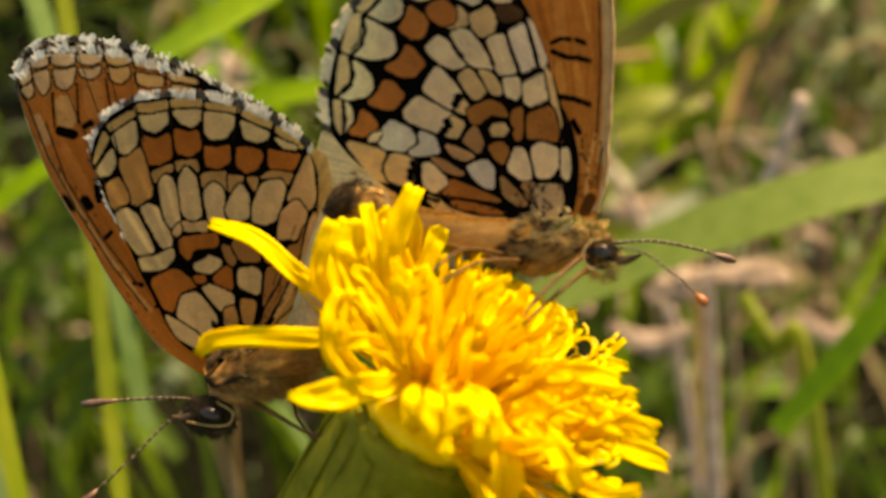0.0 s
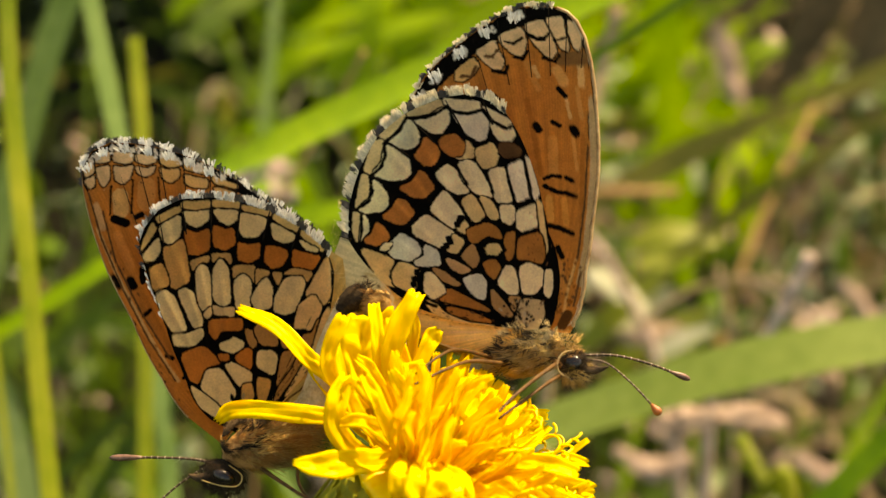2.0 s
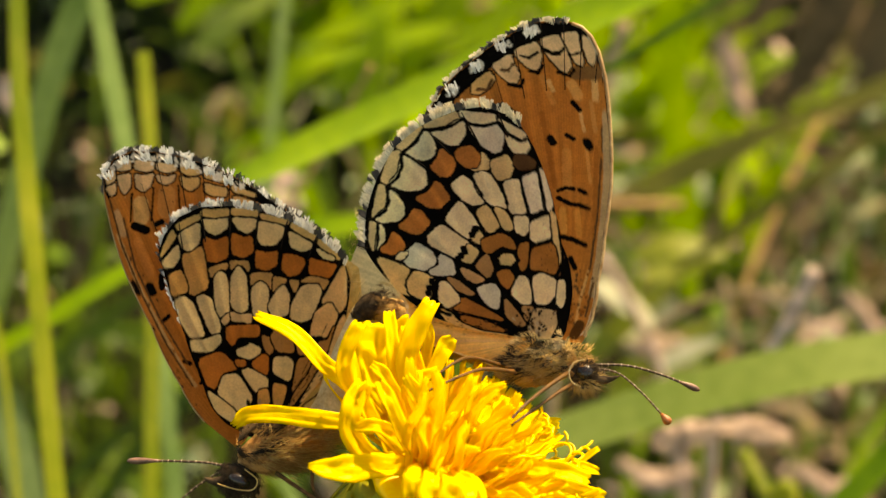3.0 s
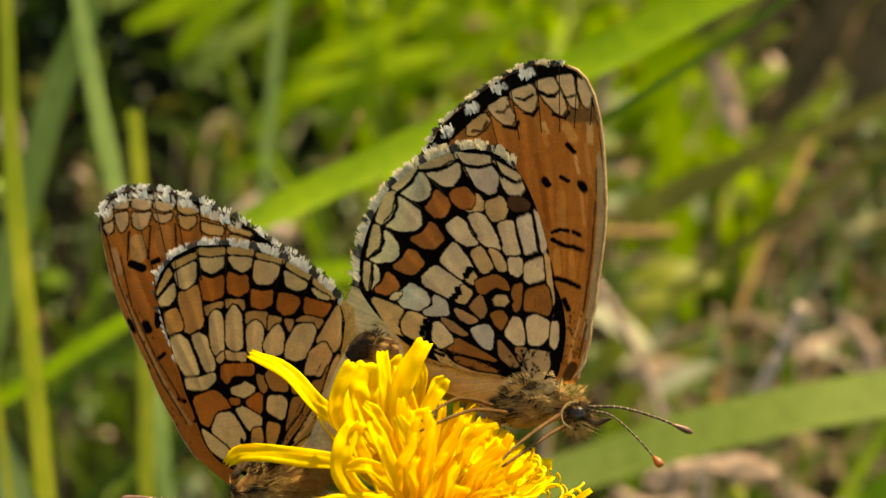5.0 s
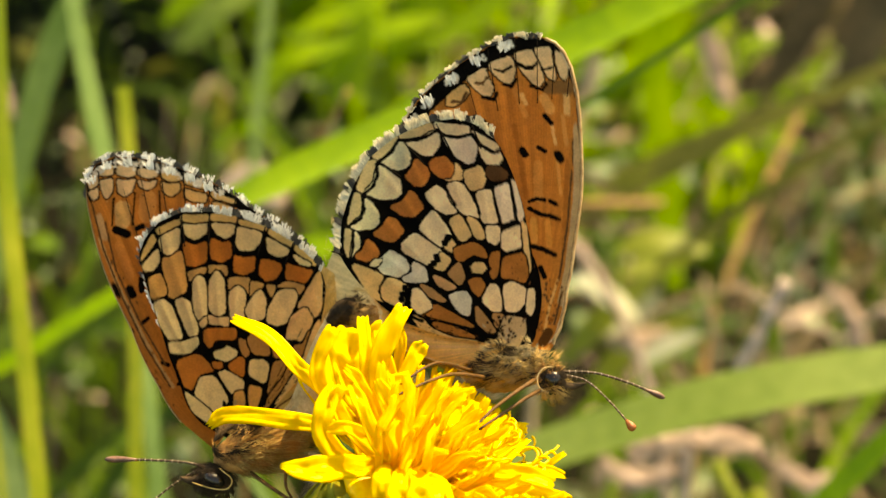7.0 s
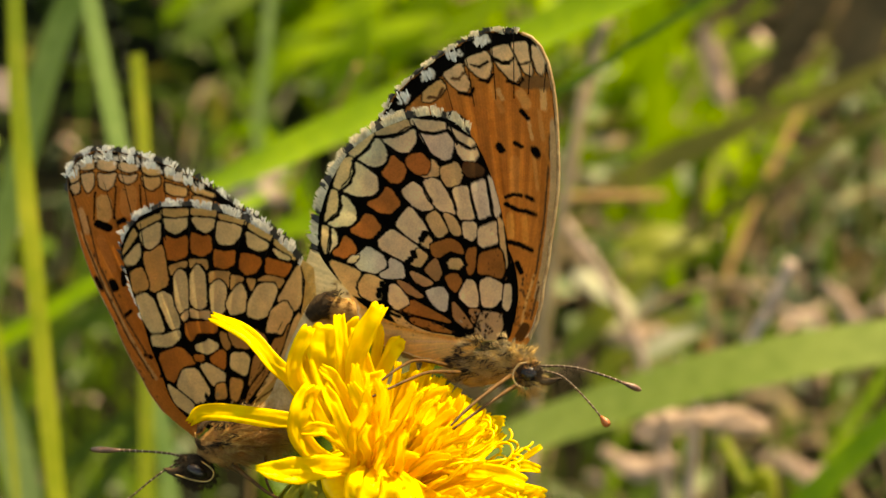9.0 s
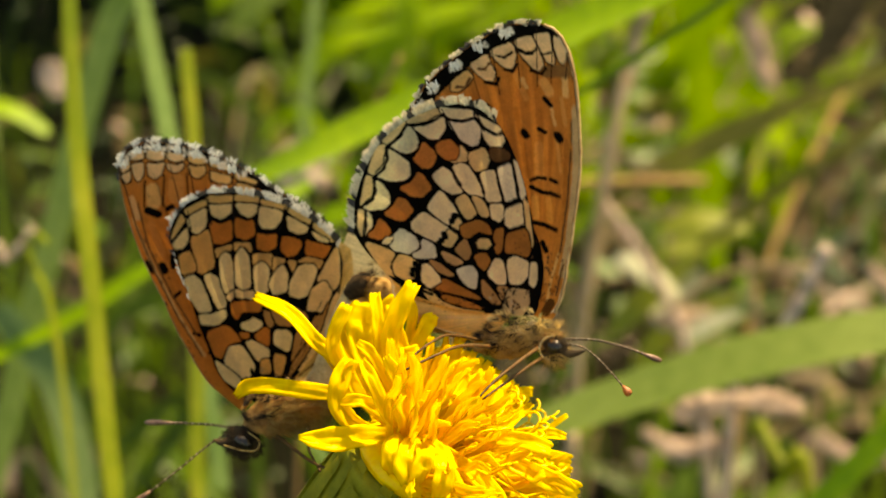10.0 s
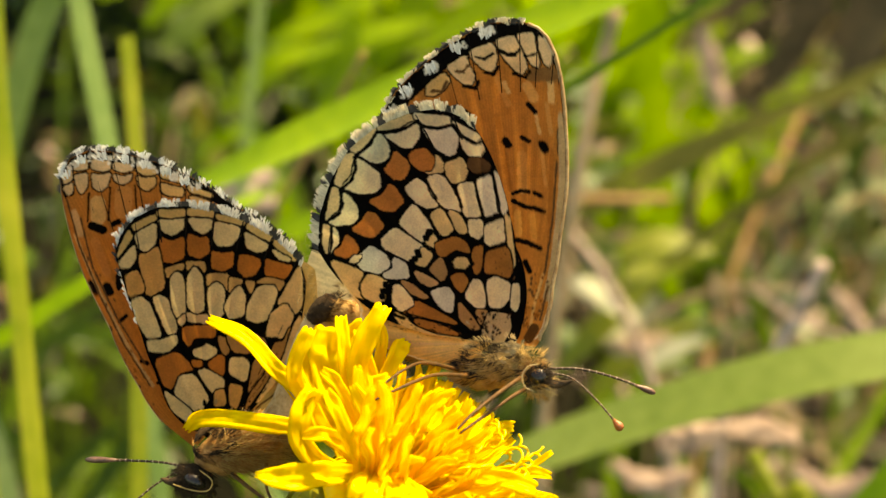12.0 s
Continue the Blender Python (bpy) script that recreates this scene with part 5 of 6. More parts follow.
def left_forewing():
    g = Wing((372, 769), 1 / 1.748, (51.3, 128, 42, 269, 35.4, 466, 33, 643, 30.5, 778, 28.3, 886, 26.8, 941, 23.8, 978, 20.3, 981, 15.8, 954, 11.3, 921, 6.5, 884, 1.4, 845, -3.6, 807, -9, 765, -16.7, 731, -25.5, 698, -40, 500), AMBER, 1.3, (-0.06, 0.03), EDGE_VEINS)
    g.grow = 0.7
    # lighter streaks on the orange
    g.stroke(26, 196, 336, 197, 360, colour=HONEY)
    g.stroke(30, 242, 318, 241, 346, colour=(0.72, 0.33, 0.1))
    g.stroke(11, 154, 353, 165, 390, colour=TAN)
    g.stroke(14, 191, 403, 213, 458, colour=(0.66, 0.27, 0.075))
    g.stroke(10, 206, 508, 241, 578, colour=(0.66, 0.27, 0.075))
    g.stroke(5, 156, 393, 191, 476, 236, 563, 271, 623, 296, 658, colour=(0.68, 0.42, 0.18))
    g.rim(0, 38, BLACK, -30, 28)
    # cells of the margin
    g.cell(SAND, 131, 288, 147, 272, 151, 294, 136, 303)
    g.cell(SAND, 154, 260, 178, 258, 177, 275, 154, 278)
    g.cell(SAND, 184, 258, 219, 261, 217, 276, 201, 278, 185, 274)
    g.cell(SAND, 223, 263, 259, 266, 257, 276, 241, 280, 224, 275)
    g.cell(HONEY, 264, 268, 301, 273, 299, 283, 281, 285, 265, 276)
    g.cell(HONEY, 306, 280, 351, 290, 349, 298, 331, 294, 308, 288)
    g.cell(HONEY, 356, 300, 401, 318, 399, 323, 359, 313)
    g.cell(SAND, 134, 309, 151, 300, 151, 318, 143, 323)
    g.cell(SAND, 154, 286, 177, 282, 177, 308, 166, 320, 157, 303)
    g.cell(SAND, 184, 283, 203, 286, 219, 282, 213, 303, 201, 315, 188, 308)
    g.cell(SAND, 223, 285, 241, 288, 256, 283, 254, 293, 239, 302, 227, 296)
    g.cell(HONEY, 265, 286, 281, 291, 299, 288, 298, 303, 284, 313, 269, 303)
    g.cell(HONEY, 308, 298, 331, 304, 349, 308, 347, 322, 323, 320, 309, 314)
    g.cell(HONEY, 359, 320, 397, 330, 391, 340, 363, 336)
    # veins, black spots and the streaks of the front edge
    for width, *places in ((2, 180, 318, 178, 368), (2, 218, 308, 215, 366), (2, 262, 303, 265, 348), (14, 186, 376, 206, 383), (9, 224, 372, 233, 368), (16, 213, 484, 217, 492), (10, 234, 464, 235, 484), (8, 183, 476, 194, 495), (6, 236, 545, 248, 535), (5, 213, 553, 221, 559), (6, 276, 615, 286, 619), (6, 306, 653, 316, 648)):
        g.stroke(width, *places)
    g.stroke(2, 141, 330, 163, 410, 201, 500, 243, 583, 291, 658, colour=BROWN), g.stroke(2, 166, 363, 187, 448, 231, 538, 281, 618, colour=BROWN)
    for th in np.arange(0.5, 27, 3.9):
        edge = float(g.radius(th))
        g.dust(16, (float(th) - 1.2, float(th) + 1.2), (edge - 32, edge - 10), (3, 7), ((0.95, 0.88, 0.76), (0.85, 0.75, 0.62)), int(edge))
    g.dust(60, (-25, 27), (700, 975), (2, 4), (BROWN, TAN), 9)
    g.rim(0, 7, BROWN, 27, 52)
    g.dust(50, (28, 45), (150, 700), (2, 5), (BROWN, (0.36, 0.14, 0.03)), 14)
    g.tint = (0.92, 0.85, 0.8)
    return g


def right_butterfly():
    rng = random.Random(11)
    base = at(905, 640, -1)
    b = thing("butterfly", base, "orange and cream chequered butterfly with closed wings on the flower", "butterfly", "mating butterflies")
    hind, fore = right_hindwing(), right_forewing()
    cols = (-3, 4.5, 11, 19, 27, 36, 45, 54.5, 62)
    h = put_wing(hind, "hindwing", b, (560, 300), "cream and orange hindwing netted with black veins", 0.05, [(5, 63, cols, 24, 0.74, 18)], rng, FRINGE_CREAM)
    f = put_wing(fore, "forewing", b, (620, 270), "orange forewing with black spots and pale tip", 0.028, [(1.0, 33, (-2, 2.5, 6.5, 11, 16, 21, 27, 33), 12, 0.5, 12)], rng, FRINGE_CREAM)
    put_wing(right_fold(), "wing_fold", b, (120, 80), "pale tan inner fold of the hindwing", 0.02, [], rng)
    put_wing(right_far_fold(), "far_wing_fold", b, (80, 60), "pale tan inner fold of the far hindwing", 0.02, [], rng)
    put_tufts(fore, f, (7.7, 13.4, 19.2, 25.5, 30.5), 28, 20, rng)
    edge_cord(fore, f, -70, 0, 0.11, COSTA, "tan front edge of the forewing")
    far_wing(f, "far_forewing", b, 0.8, -0.5, (958, 576, 0))
    far_wing(h, "far_hindwing", b, 0.55, 0.5, (900, 572, 0))
    # body
    bm = bmesh.new()
    ball(bm, at(908, 622, -0.3), (0.0021, 0.0012, 0.001), pitch(8), rough=0.15)
    part("thorax", bm, FUR_TAN, b, "brown furry thorax")
    bm = bmesh.new()
    tube(bm, bend([at(880, 598, 0.3), at(800, 582, 0.4), at(700, 545, 0.4), at(600, 512, 0.4)], 24), [(0.00095 + 0.00025 * math.sin(i / 23 * 3.1) - 0.0003 * (i / 23) ** 2) * (1 if i % 3 else 0.93) for i in range(24)], 16)
    part("abdomen", bm, ABDOMEN, b, "pale tan abdomen below the wings")
    bm = bmesh.new()
    ball(bm, at(984, 632, -1.5), (0.00085, 0.0008, 0.00075), pitch(12), rough=0.08)
    head = part("head", bm, FUR_DARK, b, "small furry head")
    bm = bmesh.new()
    ball(bm, at(985, 630, -2.1), (0.00056, 0.0004, 0.0005), pitch(-20))
    part("eye", bm, EYE, head, "shiny black eye").location = (0, 0, 0)
    bm = bmesh.new()
    tube(bm, bend([at(998, 642, -2), at(1022, 643, -2.1), at(1046, 636, -2.1)], 8), [0.0002, 0.00026, 0.00026, 0.00024, 0.0002, 0.00016, 0.0001, 0.00004], 8)
    part("palp", bm, FUR_DARK, head, "pointed dark palp").location = (0, 0, 0)
    bm = bmesh.new()
    tube(bm, bend([at(984, 607, -2.3), at(966, 612, -2.5), at(956, 630, -2.6), at(962, 648, -2.6), at(978, 656, -2.5)], 16), [0.00002 + 0.000025 * math.sin(0.2 * i) for i in range(16)], 6)
    part("eye_rim", bm, FUR_PALE, head, "pale rim of the eye").location = (0, 0, 0)
    part("thorax_hair", fur(at(905, 618, -0.5), (0.0024, 0.0014, 0.0012), pitch(8), 1900, 0.0005, (-2.8, -0.2, -0.3), rng, 0.000022, locks=20), FUR_TAN, b, "long brown hair of the thorax")
    part("dark_hair", fur(at(900, 612, -1.0), (0.0024, 0.0012, 0.0011), pitch(8), 520, 0.0005, (-2.6, -0.2, 0.1), rng, 0.000022, locks=26), FUR_DARK, b, "dark hair at the wing roots")
    part("pale_hair", fur(at(896, 608, -1.0), (0.0025, 0.0008, 0.0013), pitch(8), 700, 0.0005, (-2.6, -0.2, 0.0), rng, 0.00002, locks=24), FUR_PALE, b, "pale hair at the wing roots")
    part("face_hair", fur(at(990, 630, -1.8), (0.0006, 0.0006, 0.0006), pitch(0), 260, 0.0005, (0.6, -0.1, 0.0), rng, 0.000026), FUR_DARK, b, "dark bristles of the face")
    part("brow_hair", fur(at(975, 622, -1.5), (0.0007, 0.0007, 0.0006), pitch(0), 260, 0.0005, (0.2, -0.1, 0.4), rng), FUR, b, "tawny hair behind the eye")
    part("shoulder_hair", fur(at(972, 600, -1.4), (0.0009, 0.0006, 0.0006), pitch(-20), 420, 0.0006, (0.4, -0.3, 0.6), rng), FUR_TAN, b, "tan hair at the forewing root")
    part("head_hair", fur(at(985, 645, -1.5), (0.0008, 0.0007, 0.0006), pitch(0), 420, 0.0007, (1.0, -0.1, -0.7), rng), FUR_TAN, b, "pale hair under the head")
    bm = bmesh.new()
    tube(bm, bend([at(580, 540, 0.1), at(592, 524, 0.1), at(608, 508, 0.2), at(622, 500, 0.4)], 14), [(0.00035 + 0.00035 * math.sin(i / 13 * 3.1)) * (1 if i % 3 else 0.93) for i in range(14)], 14)
    part("tail", bm, FUR_DARK, b, "dark ringed tail tip where the pair is joined")
    part("tail_hair", fur(at(603, 516, 0.1), (0.0013, 0.0007, 0.0006), pitch(38), 900, 0.0005, (0.9, -0.1, 0.9), rng, 0.000014, locks=12), FUR_DARK, b, "dark hair at the tail tip")
    part("tail_fringe", fur(at(640, 520, 0.2), (0.0012, 0.0007, 0.0007), pitch(-25), 420, 0.0006, (-1.6, -0.2, 0.8), rng, 0.000018), FUR, b, "tawny hair before the tail tip")
    part("root_hair", fur(at(905, 583, -1.75), (0.0017, 0.0002, 0.0007), pitch(8), 260, 0.0005, (-1.0, -0.5, 0.8), rng, 0.00002, locks=20), FUR_PALE, b, "pale hair on the wing roots")
    part("root_bristle", fur(at(900, 588, -1.7), (0.0017, 0.0002, 0.0007), pitch(8), 260, 0.0005, (-1.0, -0.5, 0.8), rng, 0.00002, locks=20), FUR_DARK, b, "dark hair on the wing roots")
    part("abdomen_hair", fur(at(760, 575, 0.3), (0.0044, 0.001, 0.001), pitch(-16), 1600, 0.0007, (-2.6, -0.1, 0.2), rng, 0.00002), ABDOMEN, b, "short pale hair of the abdomen")
    club_antenna(b, [(1002, 622, -2), (1045, 632, -2.4), (1088, 668, -3), (1128, 712, -3.6)], 0.055, HORN, CLUB, (0.7, 0.26), rng)
    club_antenna(b, [(1002, 616, -1.2), (1060, 617, -1), (1120, 632, -0.5), (1172, 652, 0)], 0.075, HORN, CLUB_GREY, (1.3, 0.2), rng)
    leg(b, [(860, 630, -2), (805, 626, -4.5), (760, 640, -7), (692, 672, -8.5)], 0.12, rng)
    leg(b, [(850, 622, -1), (785, 606, -3.6), (750, 616, -6), (706, 648, -7.5)], 0.11, rng)
    leg(b, [(952, 632, -2.6), (915, 658, -5), (875, 690, -7.4), (843, 724, -8.6)], 0.12, rng)
    leg(b, [(968, 648, -1.6), (940, 664, -3.4), (900, 692, -5), (852, 726, -7)], 0.12, rng)
    return b, base


def left_butterfly():
    rng = random.Random(23)
    base = at(455, 790, 1)
    b = thing("butterfly", base, "brown orange chequered butterfly with closed wings hanging head down", "butterfly", "mating butterflies")
    hind, fore = left_hindwing(), left_forewing()
    cols = (-25, -16.8, -8.5, -0.5, 7, 14.5, 22, 28)
    h = put_wing(hind, "hindwing", b, (560, 300), "tan and orange hindwing with black netted veins", 0.045, [(-27, 33, cols, 24, 0.66, 7)], rng, FRINGE_GREY)
    f = put_wing(fore, "forewing", b, (460, 300), "brown orange forewing with black spots and white chequered margin", 0.035, [(7, 28, tuple(np.arange(-26.8, 32, 3.9)), 20, 0.55, 11), (-26, 7, tuple(np.arange(-26.8, 32, 3.9)), 20, 0.5, 3)], rng)
    put_wing(left_fold(), "wing_fold", b, (120, 80), "brown striped inner fold of the hindwing", 0.02, [], rng)
    put_tufts(fore, f, tuple(np.arange(2.4, 28, 3.9)), 30, 24, rng)
    edge_cord(fore, f, 27, 51, 0.1, COSTA, "tan front edge of the forewing")
    far_wing(f, "far_forewing", b, 0.9, 0.4, (372, 769, 0))
    far_wing(h, "far_hindwing", b, 0.6, -0.5, (400, 752, 0))
    bm = bmesh.new()
    ball(bm, at(455, 765, 0.6), (0.0029, 0.0015, 0.0014), pitch(18), rough=0.1)
    part("thorax", bm, FUR, b, "brown furry thorax")
    bm = bmesh.new()
    tube(bm, bend([at(490, 755, 0.9), at(545, 700, 1.2), at(575, 600, 1.2), at(598, 522, 0.9)], 24), [0.0012 + 0.0003 * math.sin(i / 23 * 3.1) - 0.0004 * (i / 23) ** 2 for i in range(24)], 16)
    part("abdomen", bm, FUR_PALE, b, "pale tan abdomen behind the wings")
    bm = bmesh.new()
    ball(bm, at(374, 824, 0.4), (0.0012, 0.001, 0.0009), pitch(-25), rough=0.06)
    head = part("head", bm, FUR_DARK, b, "small dark furry head")
    bm = bmesh.new()
    ball(bm, at(374, 826, -0.6), (0.00068, 0.0004, 0.00042), pitch(-25))
    part("eye", bm, EYE, head, "shiny black eye").location = (0, 0, 0)
    bm = bmesh.new()
    tube(bm, bend([at(383, 806, -0.9), at(405, 824, -1.0), at(398, 842, -1.0), at(370, 842, -0.9), at(335, 832, -0.7)], 16), 0.00004, 6)
    part("eye_rim", bm, FUR_TAN, head, "pale rim of the eye").location = (0, 0, 0)
    bm = bmesh.new()
    tube(bm, bend([at(352, 826, -0.2), at(330, 828, -0.2), at(312, 822, -0.2)], 8), [0.0003, 0.00034, 0.0003, 0.00026, 0.00022, 0.00018, 0.00012, 0.00005], 8)
    part("palp", bm, FUR_DARK, head, "pointed dark palp").location = (0, 0, 0)
    part("thorax_hair", fur(at(455, 765, 0.5), (0.0029, 0.0015, 0.0014), pitch(18), 1000, 0.0012, (2.0, -0.2, 0.25), rng, 0.000026, locks=30), FUR, b, "long brown hair of the thorax")
    part("dark_hair", fur(at(430, 752, 0.3), (0.0022, 0.0013, 0.0011), pitch(18), 1300, 0.0009, (1.8, -0.2, 0.2), rng, 0.000026, locks=40), FUR_DARK, b, "dark hair at the wing roots")
    part("tan_hair", fur(at(470, 762, 0.4), (0.0028, 0.0015, 0.0014), pitch(18), 900, 0.0016, (2.2, -0.3, 0.4), rng, 0.00003), FUR_TAN, b, "tan hair of the thorax")
    part("head_hair", fur(at(374, 826, 0.4), (0.0013, 0.0011, 0.001), pitch(-25), 1100, 0.0005, (-0.7, -0.1, -0.6), rng, 0.00002), FUR_DARK, b, "dark hair under the head")
    part("wing_hair", fur(at(572, 480, 0.7), (0.0005, 0.0005, 0.0045), pitch(-3), 240, 0.0004, (0.6, -0.3, 0.3), rng, 0.00001), FUR_PALE, b, "pale hair along the inner wing edge")
    club_antenna(b, [(350, 800, 0.4), (310, 794, 0.6), (250, 792, 0.9), (205, 792, 1.2)], 0.075, HORN, CLUB_GREY, (2.0, 0.2), rng)
    club_antenna(b, [(348, 806, 0.2), (300, 836, 0), (250, 878, -0.3), (170, 940, -0.8)], 0.06, HORN, CLUB_GREY, (1.4, 0.22), rng)
    leg(b, [(440, 812, -0.5), (480, 840, -2), (530, 868, -4), (655, 905, -6.5)], 0.12, rng)
    leg(b, [(500, 785, -0.3), (503, 812, -1), (505, 840, -2), (530, 880, -4)], 0.11, rng)
    return b, base


# ---- the flower ----
HEAD = at(712, 838, -5)
AXIS = Vector((0.5, -0.42, 0.75)).normalized()


def strap_mesh(name, path, wide, face, rng, cup=0.16, crumple=0.12, twist=0.0, tip=0.6, foot=0.4):
    """A strap-shaped floret along a path: narrow at the foot, grooved and a little crumpled, with a toothed tip."""
    n, m = 18, 9
    pts = bend(path, n + 1)
    long = sum((b - a).length for a, b in zip(pts, pts[1:]))
    seed = Vector((rng.uniform(0, 90), rng.uniform(0, 90), rng.uniform(0, 90)))
    verts, faces = [], []
    for side in (0, 1):
        for i, p in enumerate(pts):
            s = i / n
            way = (pts[min(i + 1, n)] - pts[max(i - 1, 0)]).normalized()
            x = way.cross(face).normalized()
            x = Matrix.Rotation(twist * (s - 0.3), 3, way) @ x
            up = x.cross(way)
            w = wide * (foot + (1 - foot) * min(1, s / 0.35)) * (1 - (1 - tip) * max(0, (s - 0.78) / 0.22) ** 2) * (1 + 0.22 * noise.noise(seed + Vector((s * 4, 0, 0))))
            for k in range(m):
                q = k / (m - 1) * 2 - 1
                lift = cup * w * q * q + 0.05 * w * math.cos(q * 9.4) + 1.6 * crumple * w * (noise.noise(seed + Vector((s * 5, q * 1.2, 3))) + 0.6 * noise.noise(seed + Vector((s * 7, q * 2.6, 9))))
                tooth = long * 0.03 * abs(math.sin((q + 1) * math.pi * 1.25)) if i == n else 0
                verts.append(p + x * w / 2 * q + up * (lift - side * 0.00006) + way * tooth)
    row, off = m, (n + 1) * m
    for i in range(n):
        for k in range(m - 1):
            a = i * row + k
            faces.append((a, a + row, a + 1 + row, a + 1))
            faces.append((off + a, off + a + 1, off + a + 1 + row, off + a + row))
        for k in (0, m - 1):
            a = i * row + k
            faces.append((a, off + a, off + a + row, a + row) if k == 0 else (a, a + row, off + a + row, off + a))
    for k in range(m - 1):
        a = n * row + k
        faces.append((a, off + a, off + a + 1, a + 1))
    data = bpy.data.meshes.new(name)
    data.from_pydata(verts, [], faces)
    data.materials.append(PETAL)
    return data


def curved(long, curl, sway, rng):
    """The path of a floret along +z: it curls towards -y and wavers sideways."""
    return [Vector((sway * long * s * s + 0.03 * long * rng.gauss(0, 1) * s, -curl * long * s * s, long * s * (1 - 0.25 * curl * s))) for s in (0, 0.3, 0.6, 0.85, 1)]


# single florets through places of the plan; width in millimetres, cup, twist, narrowing of the tip
STRAPS = (
    (((620, 712, -4), (556, 648, -4), (515, 615, -4.2), (470, 566, -3.6), (404, 536, -3.2)), 0.97, 0.1, 0.5, 0.75),
    (((640, 735, -4), (556, 722, -4.4), (496, 716, -4.6), (430, 709, -4.2), (385, 711, -4), (366, 727, -4)), 1.05, 0.12, -0.3, 0.5),
    (((690, 800, -6), (620, 800, -8), (560, 808, -9), (496, 803, -9.4)), 1.43, 0.1, 0.4, 0.25),
    (((600, 705, -4.5), (560, 650, -5), (556, 605, -5.2), (580, 548, -5)), 0.92, 0.12, 0.3, 0.8),
    (((650, 800, -6), (596, 778, -6.4), (566, 740, -6.8), (567, 700, -6.8), (586, 655, -6.2)), 1.2, 0.1, 0.3, 0.7),
    (((640, 700, -3), (612, 640, -3), (606, 590, -2.8), (612, 548, -2.6)), 1.76, 0.14, 0.2, 0.8),
    (((655, 690, -3.6), (644, 620, -3.8), (640, 570, -3.8), (634, 528, -3.6)), 0.84, 0.16, 0.5, 0.9),
    (((672, 690, -3.6), (664, 625, -4), (680, 565, -4), (710, 508, -3.6)), 1.18, 0.12, -0.4, 0.85),
    (((690, 690, -3), (690, 640, -3), (674, 590, -2.8), (664, 552, -2.6)), 0.92, 0.14, 0.3, 0.7),
    (((690, 710, -2.4), (712, 640, -2), (735, 590, -1.6), (748, 572, -1.4)), 1.01, 0.14, 0.2, 0.7),
    (((680, 740, -3.6), (652, 680, -4.6), (628, 640, -5.2), (606, 622, -5.4)), 0.76, 0.2, 0.5, 0.7),
    (((690, 740, -4), (676, 690, -5), (690, 650, -5.2), (720, 630, -5)), 0.76, 0.2, -0.4, 0.7),
    (((660, 780, -5), (606, 720, -6), (588, 680, -6.4), (596, 655, -6.4)), 0.84, 0.2, 0.5, 0.7),
    (((690, 790, -6), (640, 745, -7.4), (610, 730, -8), (575, 735, -8.2)), 0.84, 0.2, 0.2, 0.5),
    (((700, 790, -6), (668, 760, -8), (640, 700, -8.6), (616, 656, -8.4)), 0.92, 0.2, 0.5, 0.6),
    (((710, 790, -6), (706, 740, -8.4), (690, 690, -9), (664, 645, -8.8)), 0.84, 0.2, -0.5, 0.6),
    (((700, 800, -7), (684, 812, -10), (672, 838, -11), (682, 868, -11)), 1.18, 0.05, 1.2, 0.9),
    (((715, 800, -7), (716, 818, -11), (706, 850, -12), (712, 884, -12)), 1.34, 0.05, -0.4, 0.7),
    (((730, 800, -7), (744, 818, -11), (742, 850, -12), (730, 882, -12)), 1.18, 0.05, -1.1, 0.9),
    (((745, 806, -7), (776, 836, -11), (784, 872, -12), (772, 915, -12)), 1.26, 0.05, -0.3, 0.6),
    (((740, 820, -7), (790, 880, -10), (808, 940, -11), (800, 985, -11)), 1.34, 0.2, 0.4, 0.6),
    (((760, 820, -7), (850, 880, -10), (890, 930, -11), (905, 975, -11)), 1.26, 0.2, -0.4, 0.6),
    (((800, 790, -5), (900, 815, -5), (965, 842, -4), (1016, 852, -3)), 1.01, 0.14, 0.3, 0.9),
    (((800, 800, -5), (900, 870, -6), (980, 920, -5.6), (1050, 955, -5)), 1.18, 0.14, -0.3, 0.8),
    (((800, 800, -5), (910, 850, -7), (980, 885, -7), (1038, 905, -6.6)), 1.18, 0.14, 0.3, 0.9),
    (((800, 790, -5), (880, 800, -7.4), (930, 806, -8), (985, 822, -8)), 1.09, 0.14, -0.3, 0.8),
    (((880, 805, -3), (930, 800, -2.6), (965, 795, -2), (1008, 765, -1.6)), 0.38, 0.1, 0.2, 0.8),
)


def toward(root, way, face):
    """A frame at root with z along way and -y towards face."""
    z = way.normalized()
    y = -(face - z * face.dot(z)).normalized()
    return Matrix.Translation(root) @ Matrix((y.cross(z), y, z)).transposed().to_4x4()


